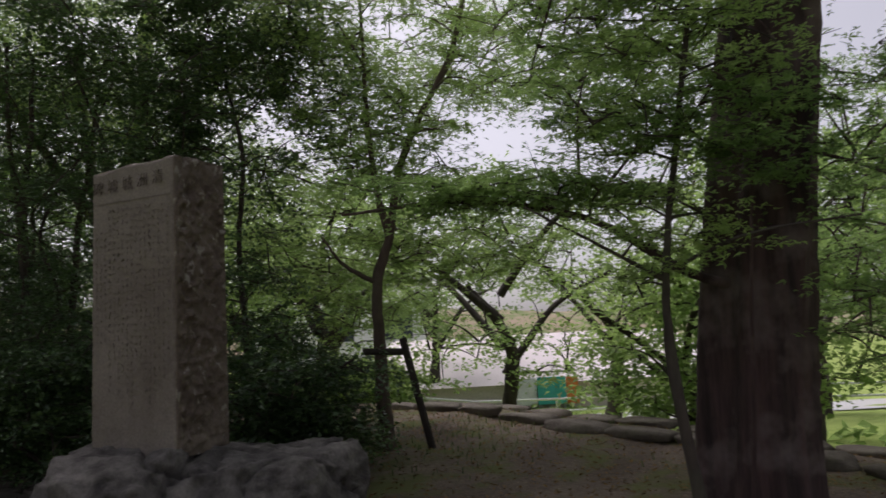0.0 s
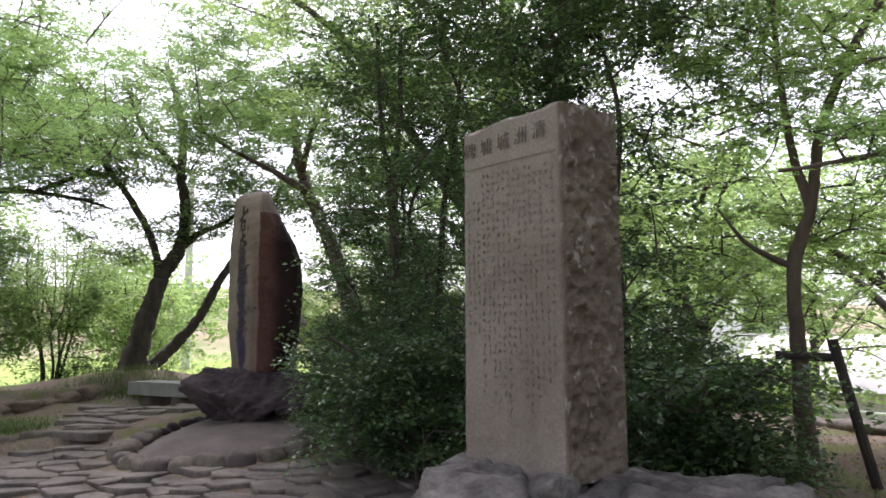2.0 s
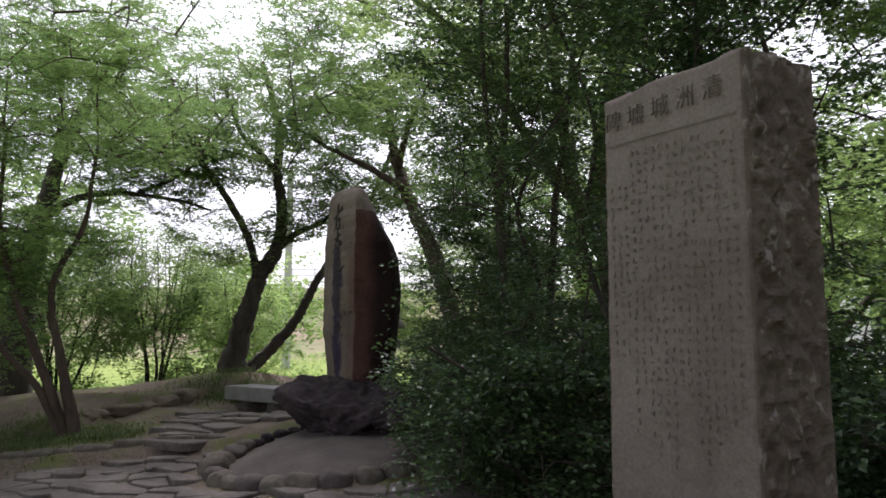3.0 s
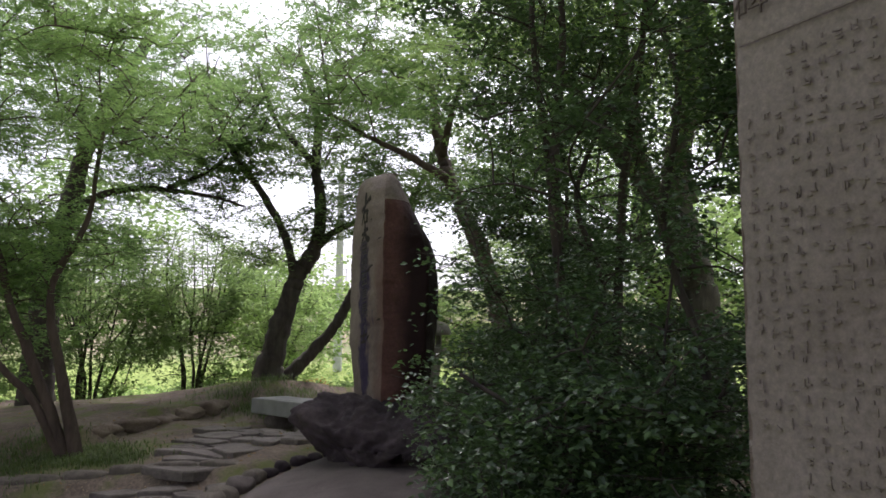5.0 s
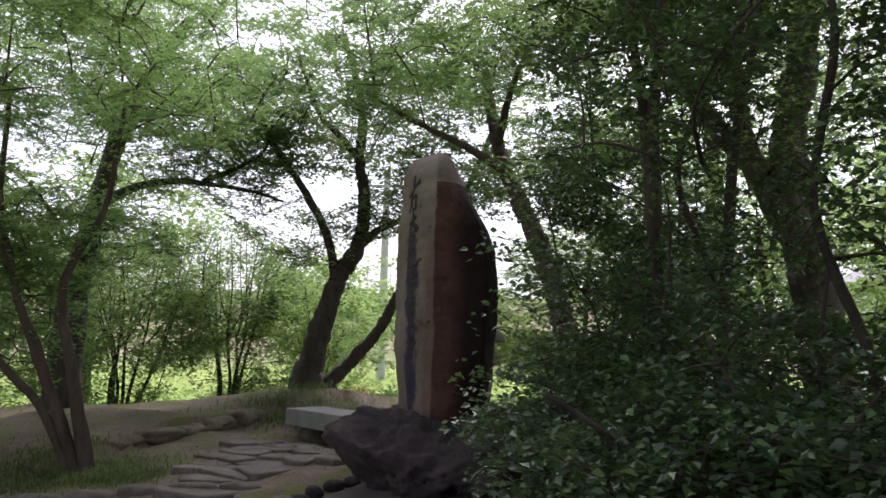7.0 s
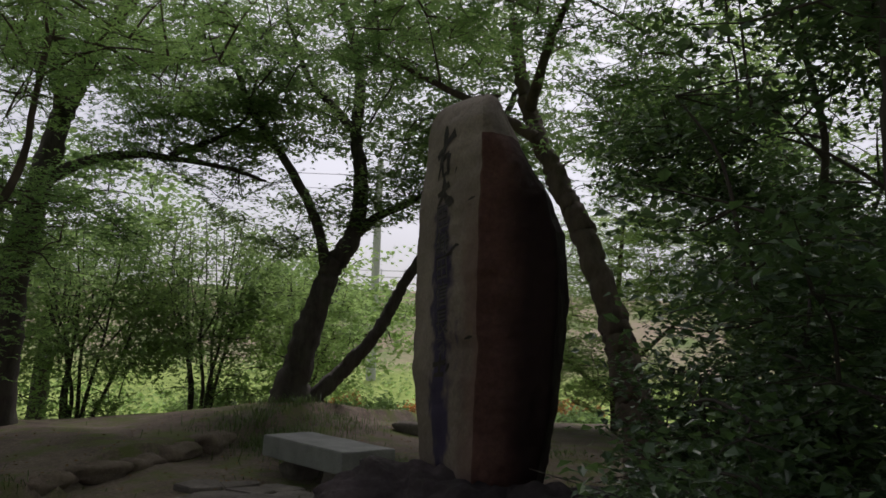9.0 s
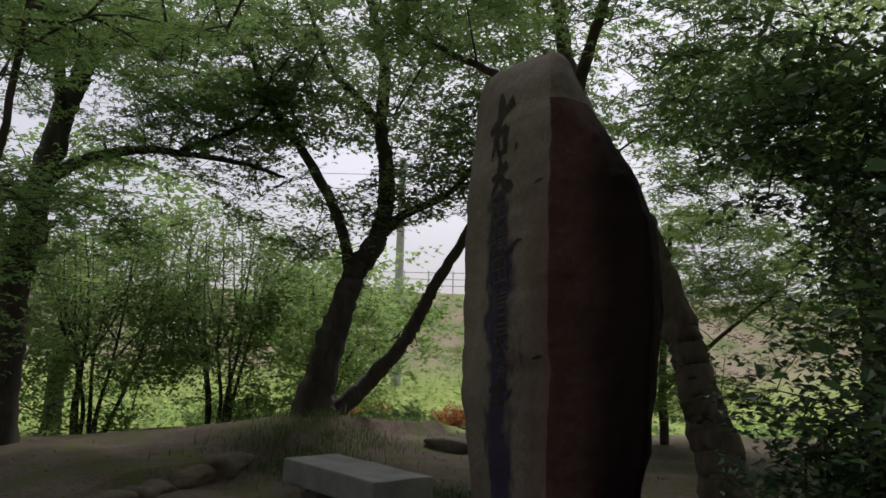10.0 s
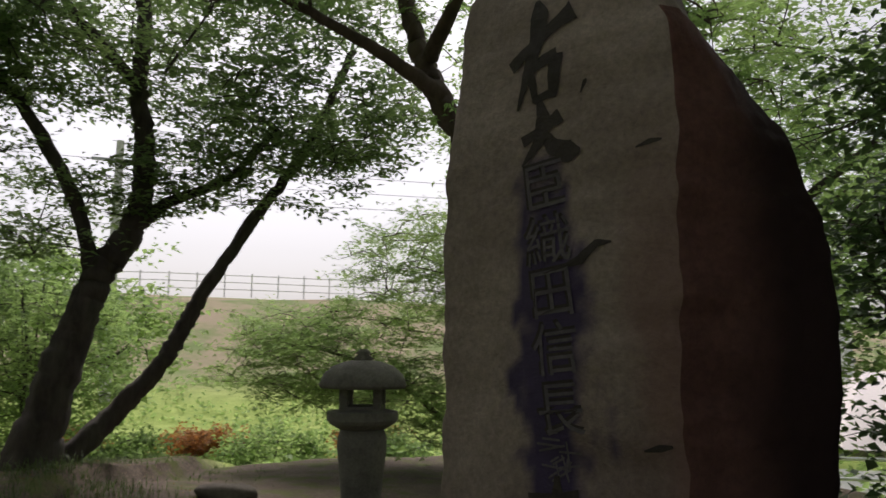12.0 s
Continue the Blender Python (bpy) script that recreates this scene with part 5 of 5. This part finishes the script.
def build_house(x, y, w, d, h, ang, wall, label, n, roof=M_ROOF, rise=1.4):
    g = hz(x, y) - 0.1
    root = thing("house", label, "house", (x, y, g))
    root.rotation_euler = (0, 0, radians(ang))
    bm = bmesh.new()
    box(bm, (0, 0, h / 2), (w, d, h))
    part("wall", bm, wall, root)
    bm = bmesh.new()
    v = [bm.verts.new(p) for p in ((-w / 2 - 0.4, -d / 2 - 0.4, h), (w / 2 + 0.4, -d / 2 - 0.4, h), (w / 2 + 0.4, d / 2 + 0.4, h), (-w / 2 - 0.4, d / 2 + 0.4, h), (-w / 2 + 1, 0, h + rise), (w / 2 - 1, 0, h + rise))]
    for q in ((0, 1, 5, 4), (1, 2, 5), (2, 3, 4, 5), (3, 0, 4), (3, 2, 1, 0)):
        bm.faces.new([v[i] for i in q])
    part("roof", bm, roof, root)
    for k in range(n):
        bm = bmesh.new()
        box(bm, (-w / 2 + (k + 0.5) * w / n, -d / 2 - 0.02, h * 0.55), (w / n * 0.5, 0.06, h * 0.35), bevel=0.01)
        win = part("window", bm, M_GLASS, root)
        bm = bmesh.new()
        box(bm, (-w / 2 + (k + 0.5) * w / n, -d / 2 - 0.04, h * 0.36), (w / n * 0.56, 0.1, 0.06))
        part("sill", bm, M_WHITE, win)


build_pole()
build_fence()
build_house(2.2, 31.5, 13, 9, 0.95, 4, M_PINK, "low building with a broad pale pinkish sheet roof", 0, M_PALEROOF, 1.7)
build_house(-7.5, 42, 9, 6, 4.6, 12, M_WHITE, "white walled house beyond the trees", 3)


def build_hoarding(x, y, w, h, material, label):
    g = hz(x, y)
    root = thing("hoarding", label, "hoarding", (x, y, g))
    bm = bmesh.new()
    box(bm, (0, 0, h / 2 + 0.15), (w, 0.06, h), bevel=0.01)
    part("panel", bm, material, root)
    for s in (-1, 1):
        bm = bmesh.new()
        box(bm, (s * (w / 2 - 0.06), 0.06, h / 2), (0.07, 0.06, h + 0.2))
        part("post", bm, M_GREYMETAL, root)


build_hoarding(2.5, 26.5, 0.95, 0.9, M_TEAL, "teal painted hoarding panel by the road")
build_hoarding(1.6, 26.6, 0.8, 0.9, M_WHITE, "white hoarding panel by the road")
build_hoarding(3.2, 26.6, 0.4, 0.9, M_ORANGE, "orange hoarding panel by the road")
build_hoarding(6.6, 19.5, 0.5, 1.2, M_ORANGE, "orange hoarding panel beside the bushes")
build_hoarding(7.3, 19.6, 0.7, 1.1, M_TEAL, "teal hoarding panel beside the bushes")


def build_guard_rail():
    root = thing("guard_rail", "white painted pipe railing along the lane", "railing")
    post = rawmesh("post", *tube(np.array([(0, 0, -0.1), (0, 0, 0.4), (0, 0, 0.72)]), [0.03] * 3, 8), M_WHITE)
    for k in range(9):
        x = -6 + 2.0 * k
        child("post", post, root).location = (x, 19.6, hz(x, 19.6))
    for h in (0.4, 0.7):
        pts = np.array([(-6 + 2.0 * k, 19.6, hz(-6 + 2.0 * k, 19.6) + h) for k in range(9)])
        v, f = tube(pts, [0.028] * 9, 8)
        child("rail", rawmesh("rail", v, f, M_WHITE), root)


build_guard_rail()
xs = np.linspace(-5, 40, 60)
v, f = [], []
for i, x in enumerate(xs):
    for y in (20.6, 22.2, 23.8):
        v.append((x, y, hz(x, y) + 0.03))
for i in range(59):
    for j in range(2):
        f.append((i * 3 + j, i * 3 + 3 + j, i * 3 + 4 + j, i * 3 + 1 + j))
tagged(new("road", rawmesh("road", v, f, M_CONC)), "pale concrete lane beyond the trees", "road", kind="structure")

# ---- edging stones along the clearing ----
def edging(a, b, n, offset, size, lift, seed, label, group, material=M_KERB, overlap=1.0):
    rng = random.Random(seed)
    a, b = Vector((*a, 0)), Vector((*b, 0))
    d = (b - a).normalized()
    side = Vector((-d.y, d.x, 0))
    step = (b - a).length / n
    for i in range(n):
        p = a + d * (i + 0.5) * step + side * (offset + rng.uniform(-0.04, 0.04))
        st = thing("edging_stone", label, "stone", (p.x, p.y, hz(p.x, p.y) + lift), group)
        st.rotation_euler = (0, 0, math.atan2(d.y, d.x) + rng.uniform(-0.07, 0.07))
        bm = bmesh.new()
        rock(bm, (0, 0, 0), (step * overlap * rng.uniform(0.46, 0.53), size[0] * rng.uniform(0.8, 1.15), size[1] * rng.uniform(0.8, 1.1)), seed * 10 + i, 0.09, 3, 4.5, None, 9)
        if material is M_LEDGE:
            craggy(bm)
        part("stone", bm, material, st, smooth=True)


edging((-0.95, 9.8), (3.5, 4.3), 10, 0.0, (0.12, 0.065), 0.02, 4, "long weathered stone edging the clearing", "clearing edge stones")
edging((-0.6, 10.1), (3.9, 4.6), 11, 0.05, (0.17, 0.055), 0.03, 5, "flat weathered stone of the outer edging", "clearing edge stones")
edging((-7.45, 7.4), (-8.95, 6.0), 5, 0.0, (0.09, 0.075), -0.01, 6, "worn kerb stone of the low step", "step kerb stones")
edging((-8.95, 6.0), (-10.4, 5.3), 4, 0.0, (0.09, 0.075), -0.01, 8, "worn kerb stone of the low step", "step kerb stones")
edging((-10.2, 6.85), (-11.3, 9.95), 6, 0.13, (0.24, 0.12), -0.1, 7, "half-buried earthy ledge stone edging the mound", "mound edge stones", M_LEDGE, 1.25)


# ---- timber post and panel beyond the edging ----
x, y = 0.73, 10.9
wf = thing("timber_fence", "short weathered timber post with a low board panel", "fence", (x, y, hz(x, y)))
bm = bmesh.new()
box(bm, (0, 0, 0.26), (0.11, 0.11, 0.62), bevel=0.012)
part("post", bm, M_POST, wf)
for k in range(4):
    bm = bmesh.new()
    box(bm, (0.13 + 0.105 * k, 0.02, 0.2), (0.095, 0.03, 0.46), bevel=0.006)
    part("board", bm, M_BARK3, wf)


# ---- grass, litter ----
def grass(name, label, spots, seed, length):
    rng = np.random.default_rng(seed)
    pts = []
    for x, y, rx, ry, n in spots:
        q = rng.normal(0, 0.5, (n, 2)) * (rx, ry) + (x, y)
        pts.append(q)
    pts = np.vstack(pts)
    n = len(pts)
    z = height(pts[:, 0], pts[:, 1])
    a = rng.uniform(0, 2 * np.pi, n)
    ln = length * rng.uniform(0.5, 1.4, n)
    lean = ln * rng.uniform(0.1, 1.3, n)
    dx, dy = np.cos(a), np.sin(a)
    w = 0.004
    base = np.column_stack([pts, z - 0.01])
    side = np.column_stack([-dy, dx, np.zeros(n)]) * w
    mid = base + np.column_stack([dx * lean * 0.35, dy * lean * 0.35, ln * 0.62])
    tip = base + np.column_stack([dx * lean, dy * lean, ln * rng.uniform(0.55, 0.9, n)])
    v = np.stack([base - side, base + side, mid + side * 0.8, mid - side * 0.8, tip + side * 0.1, tip - side * 0.1], 1).reshape(-1, 3)
    k = (np.arange(n) * 6)[:, None]
    f = np.concatenate([k + np.array([[0, 1, 2, 3]]), k + np.array([[3, 2, 4, 5]])], 0)
    tagged(new(name, rawmesh(name, v, f, M_GRASS)), label, "grass", kind="stuff")


grass("grass_tufts", "long grass tufts on the mound behind the bench", [(-10.2, 10.35, 0.9, 0.4, 5200), (-9.2, 10.5, 0.55, 0.3, 2200), (-11.2, 10.4, 0.7, 0.7, 1300), (-12.0, 11.6, 0.9, 0.7, 900)], 5, 0.13)
grass("grass_patch", "short grass round the maple stems", [(-9.7, 6.9, 0.9, 0.6, 3000), (-10.0, 6.2, 1.2, 0.8, 2600), (-8.9, 6.9, 0.4, 0.4, 700)], 6, 0.08)
grass("grass_verge", "sparse grass along the earth and edging", [(0.2, 7.6, 1.5, 1.5, 600), (-9.4, 12.6, 0.8, 0.6, 1200), (-8.2, 10.2, 1.6, 1.2, 800), (-7.7, 8.9, 0.6, 0.6, 500), (-13.5, 13.5, 1.5, 2.5, 1500)], 7, 0.07)


def litter():
    rng = np.random.default_rng(9)
    p = np.vstack([np.column_stack([rng.uniform(-13, 2.5, 4000), rng.uniform(3.0, 13, 4000)]), np.column_stack([rng.uniform(-1.2, 3.6, 4200), rng.uniform(4.4, 9.6, 4200)])])
    z = height(p[:, 0], p[:, 1]) + 0.012
    v, f = leaves(rng, np.column_stack([p, z]), 0.038, OVAL, 0.35)
    tagged(new("fallen_leaves", rawmesh("fallen_leaves", v, f, M_LITTER, False)), "scattered dry brown fallen leaves", "leaves", kind="stuff")


M_LITTER = leaf_mat("dry_leaf", (0.12, 0.07, 0.035), (0.25, 0.16, 0.08), (0.3, 0.2, 0.08), 0.8, 0.1, 0.15)
litter()


# ---- paving stones, one by one ----
def cell_polygon(c, others, reach):
    poly = [Vector((c[0] + sx * reach, c[1] + sy * reach)) for sx, sy in ((-1, -1), (1, -1), (1, 1), (-1, 1))]
    for o in others:
        mid = Vector(((c[0] + o[0]) / 2, (c[1] + o[1]) / 2))
        n = Vector((o[0] - c[0], o[1] - c[1]))
        out = []
        for i, p in enumerate(poly):
            q = poly[(i + 1) % len(poly)]
            dp, dq = (p - mid).dot(n), (q - mid).dot(n)
            if dp <= 0:
                out.append(p)
            if dp * dq < 0:
                out.append(p + (q - p) * (dp / (dp - dq)))
        poly = out
        if len(poly) < 3:
            return []
    return poly


def paving(parent, inside, x0, x1, y0, y1, step, seed):
    rng = random.Random(seed)
    seeds = []
    row = 0
    y = y0
    while y < y1:
        x = x0 + (step * 0.5 if row % 2 else 0)
        while x < x1:
            seeds.append((x + rng.uniform(-0.33, 0.33) * step, y + rng.uniform(-0.3, 0.3) * step * 0.75))
            x += step * rng.uniform(0.85, 1.3)
        y += step * 0.72
        row += 1
    for c in seeds:
        if not inside(*c):
            continue
        near = [o for o in seeds if o is not c and abs(o[0] - c[0]) < 3 * step and abs(o[1] - c[1]) < 3 * step]
        poly = cell_polygon(c, near, step * 1.2)
        if len(poly) < 3:
            continue
        mid = sum(poly, Vector((0, 0))) / len(poly)
        # clip the corners and draw the stone in from its joint
        ring = []
        for i, p in enumerate(poly):
            a, b = poly[i - 1], poly[(i + 1) % len(poly)]
            ring += [p + (a - p) * 0.12, p + (b - p) * 0.12]
        g = hz(mid.x, mid.y)
        tilt = (rng.uniform(-0.05, 0.05), rng.uniform(-0.05, 0.05))
        rise = rng.uniform(0.015, 0.04)
        bm = bmesh.new()
        rings = []
        for k, z in ((0.99, -0.05), (0.985, rise * 0.6), (0.945, rise)):
            rr = []
            for p in ring:
                q = mid + (p - mid) * (k - 0.005 / max(0.05, (p - mid).length))
                rr.append(bm.verts.new((q.x, q.y, g + z + tilt[0] * (q.x - mid.x) + tilt[1] * (q.y - mid.y) + (0.006 * noise.noise(Vector((q.x * 9, q.y * 9, 2))) if z > 0 else 0))))
            rings.append(rr)
        for a, b in zip(rings, rings[1:]):
            for i in range(len(a)):
                bm.faces.new((a[i], a[(i + 1) % len(a)], b[(i + 1) % len(b)], b[i]))
        bm.faces.new(rings[-1])
        part("stone", bm, M_PAVE, parent, smooth=False)


def lower_area(x, y):
    if ((x + 5.85) / 1.3) ** 2 + ((y - 7.75) / 1.76) ** 2 < 1:
        return False
    if (x + 7.97) * STEP_N[0] + (y - 6.58) * STEP_N[1] > -0.2:
        return False
    return -8.6 < x < -2.7 and 3.9 < y < (7.5 if x < -5 else 7.0 + 0.25 * (x + 4))


UPPER = ((-7.95, 6.75), (-8.55, 7.3), (-9.75, 8.25), (-9.3, 9.1), (-7.95, 8.75), (-7.45, 7.6))


def upper_area(x, y):
    return all((q[0] - p[0]) * (y - p[1]) - (q[1] - p[1]) * (x - p[0]) < 0 for p, q in zip(UPPER, UPPER[1:] + UPPER[:1]))


pv = tagged(new("paving"), "irregular brown-grey crazy paving with earth joints", "pavement", kind="structure")
paving(pv, lower_area, -8.8, -2.5, 3.8, 7.8, 0.36, 3)
paving(pv, upper_area, -10.2, -7.9, 6.6, 9.2, 0.36, 4)
